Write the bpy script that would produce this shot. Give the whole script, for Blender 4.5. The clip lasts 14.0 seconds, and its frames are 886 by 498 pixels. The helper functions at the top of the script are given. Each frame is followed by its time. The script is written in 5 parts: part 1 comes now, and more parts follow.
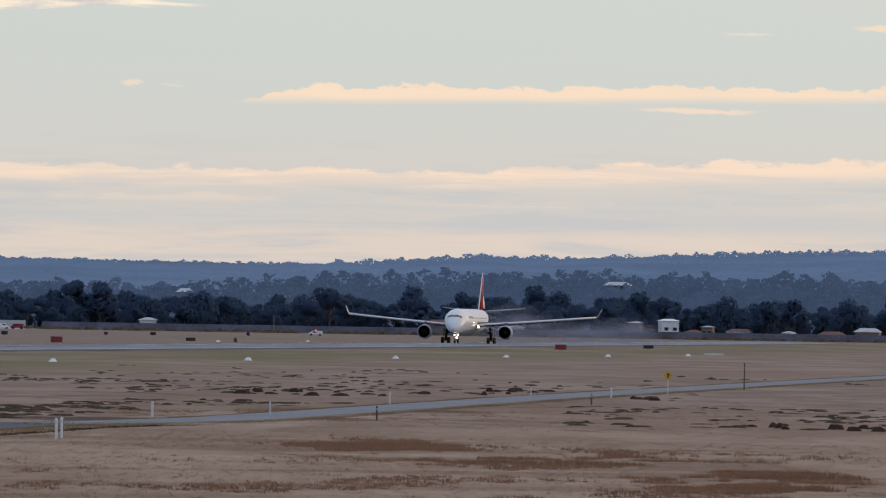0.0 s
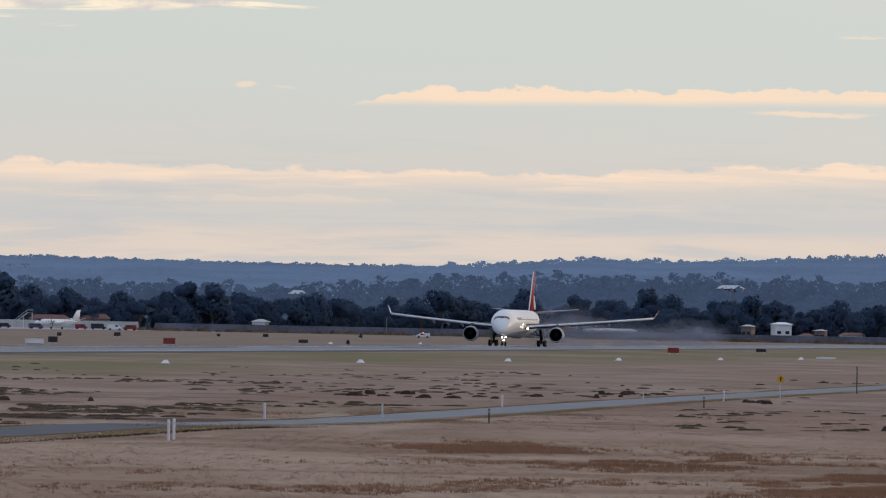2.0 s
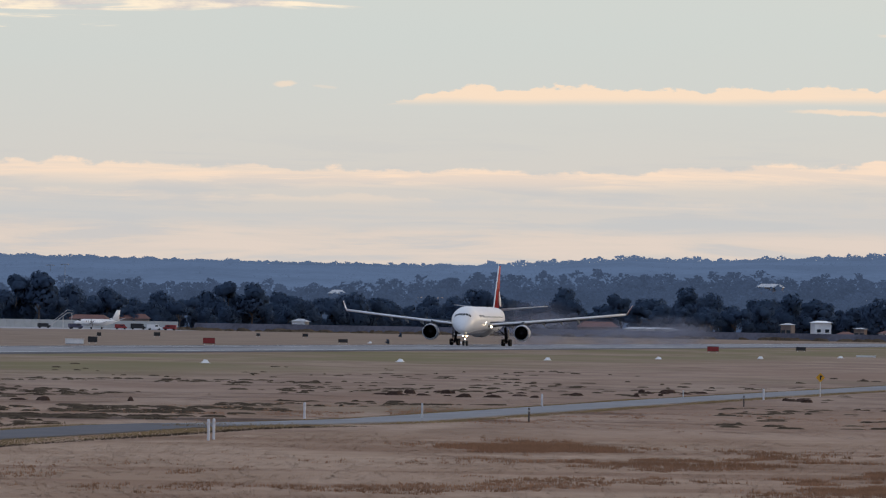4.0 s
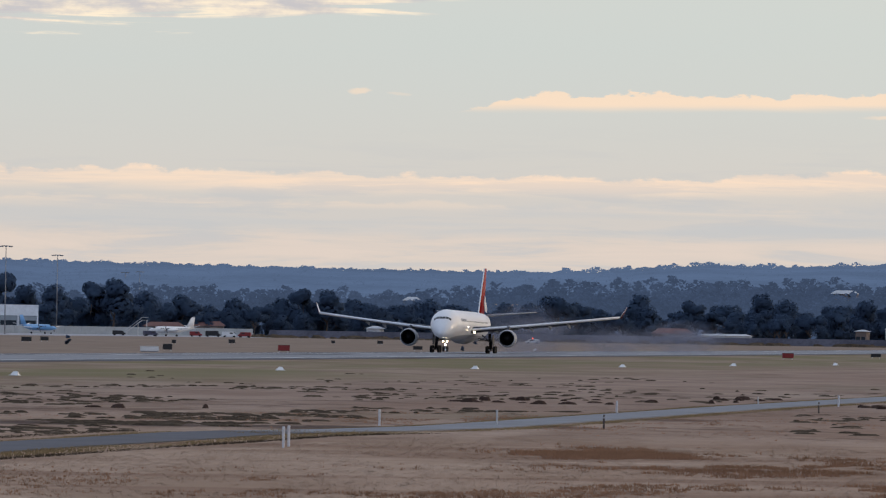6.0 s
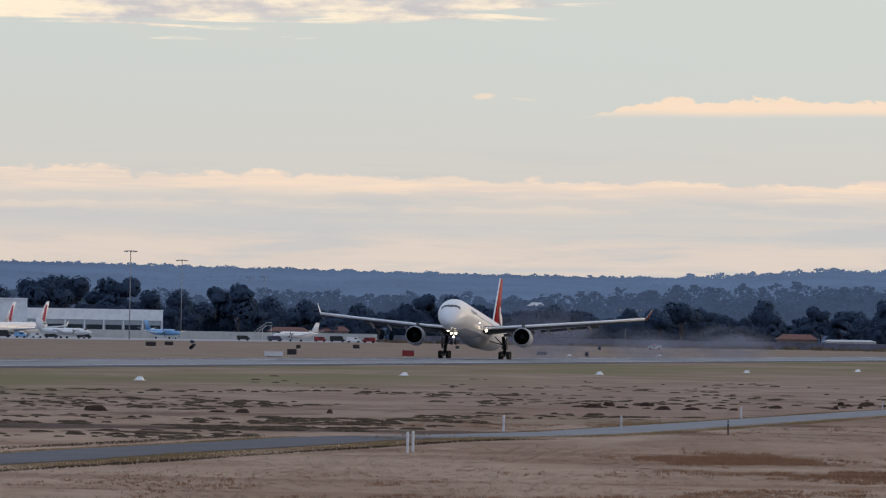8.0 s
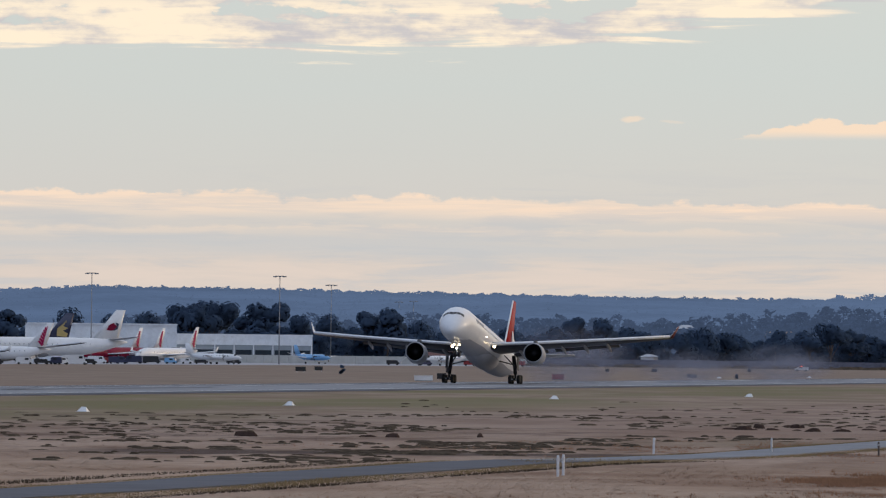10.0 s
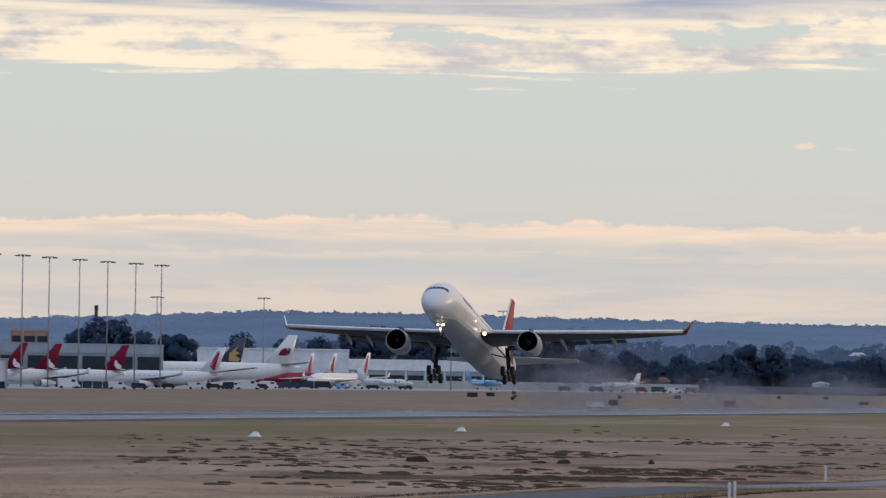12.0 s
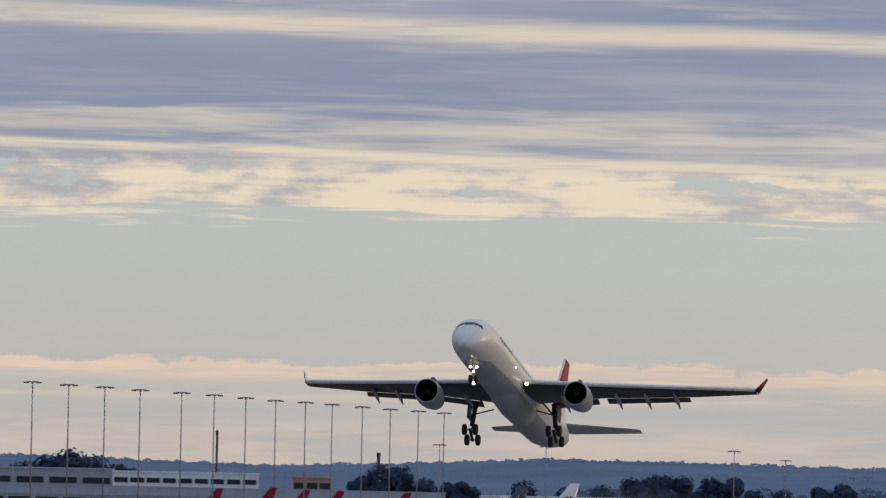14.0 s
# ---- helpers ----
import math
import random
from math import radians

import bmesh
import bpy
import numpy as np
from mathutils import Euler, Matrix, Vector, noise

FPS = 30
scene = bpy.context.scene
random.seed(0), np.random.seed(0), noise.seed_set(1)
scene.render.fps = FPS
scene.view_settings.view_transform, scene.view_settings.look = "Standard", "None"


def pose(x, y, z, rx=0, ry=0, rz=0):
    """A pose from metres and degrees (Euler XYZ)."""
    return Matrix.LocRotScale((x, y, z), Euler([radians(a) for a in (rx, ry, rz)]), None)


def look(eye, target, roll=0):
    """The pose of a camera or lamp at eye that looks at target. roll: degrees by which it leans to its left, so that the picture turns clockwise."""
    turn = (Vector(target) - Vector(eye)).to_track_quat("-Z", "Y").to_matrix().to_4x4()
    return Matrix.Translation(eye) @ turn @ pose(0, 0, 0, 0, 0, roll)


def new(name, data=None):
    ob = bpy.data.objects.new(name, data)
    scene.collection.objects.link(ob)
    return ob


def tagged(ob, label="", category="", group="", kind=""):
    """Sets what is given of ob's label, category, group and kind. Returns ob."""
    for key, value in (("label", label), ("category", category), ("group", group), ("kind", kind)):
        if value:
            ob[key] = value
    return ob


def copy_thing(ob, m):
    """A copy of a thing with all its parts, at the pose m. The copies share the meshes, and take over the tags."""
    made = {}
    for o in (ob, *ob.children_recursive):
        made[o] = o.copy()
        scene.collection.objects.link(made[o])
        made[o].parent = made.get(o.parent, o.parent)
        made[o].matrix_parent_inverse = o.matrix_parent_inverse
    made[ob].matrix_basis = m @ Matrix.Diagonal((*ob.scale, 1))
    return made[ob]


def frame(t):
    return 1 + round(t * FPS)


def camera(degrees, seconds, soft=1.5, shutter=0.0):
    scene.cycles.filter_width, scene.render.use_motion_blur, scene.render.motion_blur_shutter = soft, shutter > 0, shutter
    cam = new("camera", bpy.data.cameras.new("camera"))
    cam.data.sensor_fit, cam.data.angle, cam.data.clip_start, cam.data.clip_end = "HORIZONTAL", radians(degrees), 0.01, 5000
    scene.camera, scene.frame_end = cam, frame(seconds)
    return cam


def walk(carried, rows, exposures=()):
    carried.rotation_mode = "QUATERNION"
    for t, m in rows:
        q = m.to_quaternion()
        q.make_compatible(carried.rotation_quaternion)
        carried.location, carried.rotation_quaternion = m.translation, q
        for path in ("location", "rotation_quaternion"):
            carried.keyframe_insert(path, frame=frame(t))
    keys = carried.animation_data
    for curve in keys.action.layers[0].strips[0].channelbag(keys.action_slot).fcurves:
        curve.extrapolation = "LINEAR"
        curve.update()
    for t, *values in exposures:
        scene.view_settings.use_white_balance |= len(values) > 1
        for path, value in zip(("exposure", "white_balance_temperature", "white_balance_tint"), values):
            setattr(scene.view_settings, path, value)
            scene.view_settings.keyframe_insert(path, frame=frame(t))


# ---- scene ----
# A telephoto lens on a tripod pans after an airliner that takes off. The eye stands 5.5 m above the field.
EYE = 5.5
cam = camera(5.61, 14.0, soft=1.2, shutter=0.25)
# seconds, bearing and elevation of the view in thousandths of a radian, lean in degrees
VIEW = [
    (0.0, 0.00, 7.92, 0.95),
    (0.5, -2.29, 8.19, 0.91),
    (1.0, -5.10, 9.82, 0.98),
    (1.5, -9.55, 8.50, 0.99),
    (2.0, -12.48, 7.98, 1.13),
    (2.5, -12.56, 8.39, 1.03),
    (3.0, -12.51, 8.98, 1.08),
    (3.2, -13.43, 8.20, 1.09),
    (5.3, -20.69, 7.68, 0.95),
    (5.5, -21.70, 8.23, 1.11),
    (6.0, -25.12, 8.45, 0.94),
    (6.5, -30.30, 7.06, 1.02),
    (7.0, -34.05, 7.48, 1.19),
    (7.5, -35.93, 7.98, 0.96),
    (8.0, -38.89, 8.82, 1.02),
    (8.5, -42.99, 9.13, 1.02),
    (8.7, -44.98, 9.25, 0.99),
    (10.8, -60.64, 11.82, 0.71),
    (11.0, -61.74, 11.70, 0.80),
    (11.5, -67.87, 12.51, 0.74),
    (12.0, -74.49, 13.83, 0.90),
    (12.5, -82.24, 20.12, 0.91),
    (13.0, -86.32, 23.84, 0.86),
    (13.5, -97.20, 26.45, 1.08),
    (14.0, -106.07, 29.67, 1.20),
]


def spot(b, d, z=0.0):
    """The place at bearing b (thousandths of a radian, to the right of north) and distance d."""
    return Vector((d * math.sin(b / 1000), d * math.cos(b / 1000), z))


walk(cam, [(t, look((0, 0, EYE), spot(b, 1000, EYE + 1000 * math.tan(e / 1000)), lean)) for t, b, e, lean in VIEW],
     exposures=[(0.0, 0.0), (12.0, 0.0), (12.5, -0.02), (13.0, -0.08), (13.5, -0.22), (14.0, -0.34)])

# ---- light ----
SUN_BEARING, SUN_HEIGHT = 62.0, 6.0
sun_data = bpy.data.lights.new("sun", "SUN")
sun_data.energy, sun_data.angle, sun_data.color = 0.42, radians(14), (1.0, 0.80, 0.58)
sun = new("sun", sun_data)
_d = Vector((math.sin(radians(SUN_BEARING)) * math.cos(radians(SUN_HEIGHT)), math.cos(radians(SUN_BEARING)) * math.cos(radians(SUN_HEIGHT)), math.sin(radians(SUN_HEIGHT))))
sun.matrix_world = look(_d * 100, (0, 0, 0))


class Nodes:
    """Short writing for node trees."""

    def __init__(self, tree):
        self.t = tree
        tree.nodes.clear()

    def n(self, kind, **inputs):
        node = self.t.nodes.new(kind)
        for key, value in inputs.items():
            self.put(node, key, value)
        return node

    def put(self, node, key, value):
        sock = node.inputs[int(key[1:])] if key[0] == "i" and key[1:].isdigit() else node.inputs[key.replace("_", " ")]
        if isinstance(value, bpy.types.NodeSocket):
            self.t.links.new(value, sock)
        else:
            sock.default_value = value

    def math(self, op, a, b=0.0, c=0.0, clamp=False):
        node = self.n("ShaderNodeMath", i0=a, i1=b, i2=c)
        node.operation, node.use_clamp = op, clamp
        return node.outputs[0]

    def step(self, x, lo, hi, to_lo=0.0, to_hi=1.0):
        node = self.n("ShaderNodeMapRange", Value=x, From_Min=lo, From_Max=hi, To_Min=to_lo, To_Max=to_hi)
        node.interpolation_type = "SMOOTHSTEP"
        return node.outputs[0]

    def mix(self, fac, a, b):
        node = self.t.nodes.new("ShaderNodeMix")
        node.data_type = "RGBA"
        for sock, value in ((node.inputs[0], fac), (node.inputs[6], a), (node.inputs[7], b)):
            if isinstance(value, bpy.types.NodeSocket):
                self.t.links.new(value, sock)
            else:
                sock.default_value = value if isinstance(value, (int, float)) else (*value, 1)[:4]
        return node.outputs[2]

    def noise(self, vector, scale, detail=4.0, rough=0.55, warp=0.0):
        return self.n("ShaderNodeTexNoise", Vector=vector, Scale=scale, Detail=detail, Roughness=rough, Distortion=warp).outputs[0]

    def stretch(self, vector, s, shift=(0, 0, 0)):
        node = self.n("ShaderNodeMapping", Vector=vector, Scale=s, Location=shift)
        return node.outputs[0]


world = bpy.data.worlds.new("sky")
scene.world = world
world.use_nodes = True
w = Nodes(world.node_tree)
sky = w.n("ShaderNodeTexSky")
sky.sky_type, sky.sun_disc = "NISHITA", False
sky.sun_elevation, sky.sun_rotation = radians(SUN_HEIGHT), radians(SUN_BEARING)
way = w.n("ShaderNodeTexCoord").outputs["Generated"]
sep = w.n("ShaderNodeSeparateXYZ", Vector=way)
az = w.math("MULTIPLY", sep.outputs[0], 1000.0)
el = w.math("MULTIPLY", sep.outputs[2], 1000.0)
flat = w.n("ShaderNodeCombineXYZ", X=az, Y=el, Z=sep.outputs[1]).outputs[0]
# cloud texture: long drawn in azimuth
long_soft = w.noise(w.stretch(flat, (0.014, 0.15, 0.5)), 1.0, 5, 0.55)
long_fine = w.noise(w.stretch(flat, (0.032, 0.55, 0.5), (7, 3, 0)), 1.0, 6, 0.6, 0.4)
billows = w.noise(w.stretch(flat, (0.13, 0.33, 0.5), (5, 2, 0)), 1.0, 6, 0.58)
puffs = w.noise(w.stretch(flat, (0.20, 0.42, 0.5), (3, 9, 0)), 1.0, 7, 0.58)
broad = w.noise(w.stretch(flat, (0.008, 0.05, 0.5), (1, 5, 0)), 1.0, 3, 0.5)


def centred(x, k):
    return w.math("MULTIPLY", w.math("SUBTRACT", x, 0.5), k)


clear = w.n("ShaderNodeMixRGB", Fac=w.step(el, 3, 32), Color1=(0.600, 0.556, 0.548, 1), Color2=(0.508, 0.575, 0.612, 1)).outputs[0]
clear = w.mix(w.step(broad, 0.35, 0.7, 0.0, 0.35), clear, (0.55, 0.565, 0.58))
air = w.mix(0.04, clear, sky.outputs[0])


def band(base, mid, half, puff, soft_top, soft_low, start=None, tilt=0.0, bow=0.0):
    """A lit cloud band at one elevation, with a puffy top and a soft underside."""
    e = w.math("SUBTRACT", el, w.math("ADD", mid, w.math("MULTIPLY", az, tilt)))
    if bow:
        ends = w.math("ADD", w.math("MAXIMUM", az, 0.0), w.math("MAXIMUM", w.math("MULTIPLY", w.math("ADD", az, 50.0), -0.75), 0.0))
        e = w.math("SUBTRACT", e, w.math("MULTIPLY", ends, bow))
    low_e = w.math("SUBTRACT", e, centred(long_soft, 3.0))
    e = w.math("SUBTRACT", low_e, centred(puffs, puff))
    width = half
    if start is not None:
        width = w.step(az, start, start + 16, -3.0, half)
    top = w.step(w.math("SUBTRACT", e, width), 0.0, soft_top, 1, 0)
    low = w.step(low_e, -half - soft_low, -half * 0.3, 0, 1)
    m = w.math("MULTIPLY", top, low)
    m = w.math("MULTIPLY", m, w.step(long_fine, 0.30, 0.55, 0.55, 1.0))
    return w.math("MULTIPLY", m, base)


cover = air
lit = (0.96, 0.745, 0.56)
cover = w.mix(band(0.45, 7.6, 1.2, 5.0, 1.6, 3.0), cover, (0.76, 0.635, 0.545))
cover = w.mix(band(0.55, 13.1, 0.05, 2.4, 0.5, 0.8), cover, (0.83, 0.69, 0.57))
cover = w.mix(band(1.0, 16.2, 0.4, 3.6, 0.5, 1.5, tilt=0.010, bow=0.02), cover, (0.95, 0.74, 0.575))
cover = w.mix(band(0.95, 25.4, 0.6, 4.2, 0.3, 0.9, -30.0, 0.014), cover, lit)
low_tex = w.noise(w.stretch(flat, (0.045, 0.5, 0.5), (4, 1, 0)), 1.0, 6, 0.62, 0.4)
cover = w.mix(w.math("MULTIPLY", w.step(low_tex, 0.46, 0.64, 0.0, 0.48), w.step(el, 9, 12, 1, 0)), cover, (0.80, 0.665, 0.575))
cover = w.mix(w.math("MULTIPLY", w.step(low_tex, 0.52, 0.36, 0.0, 0.6), w.step(el, 10, 24, 1, 0)), cover, (0.545, 0.555, 0.570))
# the grey gap under the main band
gap = w.math("MULTIPLY", w.step(w.math("ADD", el, centred(long_soft, 3.0)), 9.6, 11.2), w.step(w.math("ADD", w.math("SUBTRACT", el, w.math("MULTIPLY", az, 0.010)), centred(puffs, 2.0)), 12.6, 14.6, 1, 0))
cover = w.mix(w.math("MULTIPLY", gap, w.step(long_fine, 0.62, 0.42, 0.15, 0.62)), cover, (0.575, 0.582, 0.585))
# small wisps: bearing, elevation, half length, half thickness, strength
for wb, we, half, deep, much in ((-34.6, 25.7, 1.5, 0.36, 0.6), (-30.2, 25.5, 1.6, 0.25, 0.25), (33.5, 32.3, 3.0, 0.22, 0.5), (49.0, 33.0, 4.5, 0.5, 0.8), (28.0, 23.7, 7.5, 0.36, 0.75)):
    away = w.math("ADD", w.math("POWER", w.math("DIVIDE", w.math("SUBTRACT", az, wb), half), 2.0), w.math("POWER", w.math("DIVIDE", w.math("SUBTRACT", w.math("SUBTRACT", el, centred(puffs, 1.6)), we), deep), 2.0))
    cover = w.mix(w.step(away, 0.1, 1.1, much, 0.0), cover, lit)
# the broken deck higher up
edge = w.math("ADD", 32.9, w.math("MULTIPLY", w.math("MAXIMUM", w.math("ADD", az, 45.0), 0.0), 0.14))
h = w.math("SUBTRACT", el, edge)
rag = w.math("ADD", h, centred(long_fine, 11.0))
deck = w.step(rag, -0.4, 0.9)
holes = w.step(w.math("ADD", billows, w.math("MULTIPLY", w.math("ABSOLUTE", w.math("SUBTRACT", h, 4.6)), 0.06)), 0.43, 0.50)
deck = w.math("MULTIPLY", deck, holes)
streak = w.math("ADD", w.math("MULTIPLY", long_soft, 0.6), w.math("MULTIPLY", long_fine, 0.4))
shade = w.step(streak, 0.47, 0.64)
grey = w.mix(w.step(broad, 0.38, 0.6), (0.31, 0.365, 0.50), (0.44, 0.465, 0.56))
low_glow = w.math("MULTIPLY", w.step(h, 4.5, 9.5, 1.0, 0.0), w.step(w.math("ADD", w.math("MULTIPLY", billows, 0.6), w.math("MULTIPLY", long_fine, 0.4)), 0.40, 0.58, 0.32, 1.0))
bright = w.math("MAXIMUM", w.math("MULTIPLY", shade, 0.6), low_glow)
sloped = w.math("ADD", w.math("ADD", el, w.math("MULTIPLY", az, 0.02)), centred(long_soft, 4.0))
for mid, half, much in ((37.8, 0.9, 0.9), (51.8, 1.3, 0.75)):
    away = w.math("ABSOLUTE", w.math("SUBTRACT", sloped, mid))
    bright = w.math("MAXIMUM", bright, w.math("MULTIPLY", w.step(away, half * 0.2, half * 1.6, much, 0.0), w.step(long_fine, 0.3, 0.55, 0.4, 1.0)))
dim = w.step(w.math("ABSOLUTE", w.math("SUBTRACT", sloped, 46.8)), 1.5, 4.5, 0.75, 0.0)
bright = w.math("MULTIPLY", bright, w.math("SUBTRACT", 1.0, dim))
deckcol = w.mix(bright, grey, (1.02, 0.87, 0.67))
cover = w.mix(deck, cover, deckcol)
# overhead and behind, the morning sky is blue-grey
cover = w.mix(w.step(el, 70, 350), cover, (0.50, 0.58, 0.74))
sunward = w.n("ShaderNodeVectorMath", i0=way, i1=tuple(_d))
sunward.operation = "DOT_PRODUCT"
sunward = sunward.outputs["Value"]
away_from_sun = w.mix(w.step(sep.outputs[2], 0.15, 0.7), (0.15, 0.205, 0.33), (0.54, 0.64, 0.86))
cover = w.mix(w.step(sunward, 0.22, -0.35, 0.0, 0.95), cover, away_from_sun)
cover = w.mix(w.step(sunward, 0.60, 1.0, 0.0, 0.9), cover, (1.35, 1.02, 0.70))
w.n("ShaderNodeOutputWorld", Surface=w.n("ShaderNodeBackground", Color=cover, Strength=1.0).outputs[0])


# ---- materials ----
def material(name, colour, rough=0.6, metal=0.0, vary=0.25, scale=1.0, dirt=None, bump=0.0, coat=0.0, per=None, glow=0.0, stretch=(1, 1, 1), matt=1.0, leafy=0.0, shine=0.5, chance_mix=0.45):
    """A surface with variation at two scales. per: 'object' or 'island' for chance differences between pieces."""
    m = bpy.data.materials.new(name)
    m.use_nodes = True
    n = Nodes(m.node_tree)
    at = n.stretch(n.n("ShaderNodeTexCoord").outputs["Object"], stretch)
    big, fine = n.noise(at, 0.35 * scale, 4), n.noise(at, 4.0 * scale, 5, 0.65)
    dark = tuple(c * (1 - vary) for c in colour)
    light = tuple(min(1, c * (1 + vary * 0.6)) for c in colour)
    col = n.mix(n.step(n.math("ADD", n.math("MULTIPLY", big, 0.6), n.math("MULTIPLY", fine, 0.4)), 0.35, 0.65), dark, light)
    if dirt:
        col = n.mix(n.step(n.noise(at, 0.9 * scale, 6, 0.7, 0.5), 0.52, 0.72, 0, 0.55), col, dirt)
    if per:
        chance = n.n("ShaderNodeObjectInfo").outputs["Random"] if per == "object" else n.n("ShaderNodeNewGeometry").outputs["Random Per Island"]
        col = n.mix(n.math("MULTIPLY", chance, chance_mix), col, tuple(c * 0.5 for c in colour))
    face = col if matt == 1.0 else n.mix(1.0 - matt, col, (0, 0, 0))
    bsdf = n.n("ShaderNodeBsdfPrincipled", Base_Color=face, Metallic=metal, Coat_Weight=coat, Coat_Roughness=0.12, Specular_IOR_Level=shine)
    n.put(bsdf, "Roughness", n.math("ADD", rough - 0.08, n.math("MULTIPLY", fine, 0.16), clamp=True))
    if bump:
        b = n.n("ShaderNodeBump", Height=fine, Strength=bump, Distance=0.02)
        n.put(bsdf, "Normal", b.outputs[0])
    if glow:
        n.put(bsdf, "Emission Color", col)
        n.put(bsdf, "Emission Strength", glow)
    out = bsdf.outputs[0]
    if leafy:
        out = n.n("ShaderNodeMixShader", Fac=leafy, i1=out, i2=n.n("ShaderNodeBsdfTranslucent", Color=col).outputs[0]).outputs[0]
    n.n("ShaderNodeOutputMaterial", Surface=out)
    return m


def lamp_material(name, colour, strength):
    m = bpy.data.materials.new(name)
    m.use_nodes = True
    n = Nodes(m.node_tree)
    n.n("ShaderNodeOutputMaterial", Surface=n.n("ShaderNodeEmission", Color=(*colour, 1), Strength=strength).outputs[0])
    return m


WHITE_PAINT = material("white aircraft paint", (0.80, 0.80, 0.80), 0.32, vary=0.05, scale=0.6, dirt=(0.66, 0.66, 0.67), coat=0.15)
GREY_PAINT = material("grey aircraft paint", (0.052, 0.057, 0.070), 0.5, vary=0.08, scale=0.6, shine=0.25)
# Grey belly livery; its tone also stands in for shade on the underside.
BELLY_SHADE_PAINT = material("grey belly paint with underside shade in it", (0.40, 0.41, 0.45), 0.5, vary=0.08, scale=0.6, shine=0.3)
GREY_NACELLE = material("pale grey nacelle paint", (0.38, 0.39, 0.42), 0.4, vary=0.08)
RED_PAINT = material("red aircraft paint", (0.34, 0.010, 0.012), 0.5, vary=0.08, shine=0.15)
WINGLET_RED = material("dark red winglet paint", (0.11, 0.008, 0.010), 0.5, vary=0.08, shine=0.15)
CRIMSON = material("crimson aircraft paint", (0.21, 0.006, 0.034), 0.5, vary=0.08, shine=0.15)
PINK = material("pink lettering paint", (0.42, 0.02, 0.09), 0.5, vary=0.05, shine=0.2)
LETTER_GREY = material("pale grey lettering paint", (0.42, 0.43, 0.46), 0.5, vary=0.05)
# Near-black colour stands in for the shade inside the engine intake.
FAN_SHADE = material("fan metal with intake shade in its black", (0.010, 0.010, 0.012), 0.6, vary=0.2, shine=0.2)
NAVY = material("navy aircraft paint", (0.03, 0.035, 0.08), 0.35, vary=0.08, coat=0.3)
GOLD = material("gold paint", (0.52, 0.38, 0.14), 0.4, vary=0.08)
SKYBLUE = material("sky blue aircraft paint", (0.20, 0.42, 0.68), 0.35, vary=0.08, coat=0.3)
BARE_METAL = material("pale slat paint", (0.82, 0.83, 0.85), 0.3, metal=0.1, vary=0.08)
DARK_METAL = material("dark titanium", (0.06, 0.06, 0.065), 0.45, metal=0.6, vary=0.2)
MAST_STEEL = material("dull mast steel", (0.26, 0.265, 0.28), 0.6, vary=0.15)
STEEL = material("galvanised steel", (0.60, 0.60, 0.60), 0.5, metal=0.1, vary=0.15)
RUBBER = material("tyre rubber", (0.018, 0.018, 0.018), 0.85, vary=0.25)
GLASS_DARK = material("dark cockpit glass", (0.012, 0.014, 0.018), 0.35, vary=0.1)
CABIN_GLASS = material("cabin window glass", (0.16, 0.17, 0.20), 0.3, vary=0.1)
HEADLIGHT = lamp_material("landing light", (1.0, 0.78, 0.50), 7.0)
WHITE_LIGHT = lamp_material("white light", (1.0, 0.9, 0.75), 10.0)
RED_LIGHT = lamp_material("red light", (1.0, 0.09, 0.04), 5.0)
ASPHALT = material("grey asphalt", (0.20, 0.208, 0.225), 0.8, vary=0.2, scale=0.5, bump=0.3)
ROAD_GREY = material("grey road seal", (0.17, 0.18, 0.20), 0.8, vary=0.2, scale=0.5, bump=0.3)
OLD_ASPHALT = material("old dark asphalt", (0.060, 0.066, 0.084), 0.85, vary=0.3, scale=0.5, bump=0.3)
CONCRETE = material("apron concrete", (0.33, 0.335, 0.36), 0.85, vary=0.2, scale=0.2, dirt=(0.2, 0.2, 0.2))
LINE_PAINT = material("worn line paint", (0.72, 0.72, 0.70), 0.7, vary=0.25)
WHITE_PLASTIC = material("white marker plastic", (0.80, 0.80, 0.80), 0.5, vary=0.12)
POST_PAINT = material("weathered white post paint", (0.72, 0.73, 0.76), 0.6, vary=0.2, dirt=(0.4, 0.36, 0.3))
YELLOW = material("yellow sign sheet", (0.72, 0.36, 0.02), 0.45, vary=0.1)
BLACK_PAINT = material("black sign paint", (0.02, 0.02, 0.022), 0.5, vary=0.2)
SIGN_RED = material("red sign face", (0.27, 0.025, 0.025), 0.5, vary=0.15)
CLAD_WHITE = material("white metal cladding", (0.84, 0.86, 0.88), 0.5, vary=0.1, dirt=(0.55, 0.54, 0.52))
CLAD_GREY = material("grey metal cladding", (0.36, 0.40, 0.43), 0.5, vary=0.12)
CLAD_GREEN = material("grey green fascia", (0.36, 0.42, 0.47), 0.5, vary=0.12)
ORANGE_WALL = material("terracotta wall panel", (0.50, 0.30, 0.22), 0.7, vary=0.15)
ROOF_RED = material("red roof tile", (0.17, 0.075, 0.062), 0.8, vary=0.2)
ROOF_TIN = material("pale tin roof", (0.46, 0.48, 0.51), 0.5, metal=0.1, vary=0.15)
BRICK = material("brown brick wall", (0.24, 0.19, 0.17), 0.85, vary=0.2)
WINDOW = material("dark window glass", (0.03, 0.04, 0.05), 0.35, vary=0.2, shine=0.25)
# Leaf colour is lightened and blued to stand for haze over the distance.
LEAF_HAZED = material("eucalypt leaves blued for haze", (0.074, 0.112, 0.178), 0.95, vary=0.15, scale=0.5, per="island", shine=0.0, leafy=0.4, chance_mix=0.3)
BARK = material("grey bark", (0.12, 0.10, 0.09), 0.9, vary=0.3)
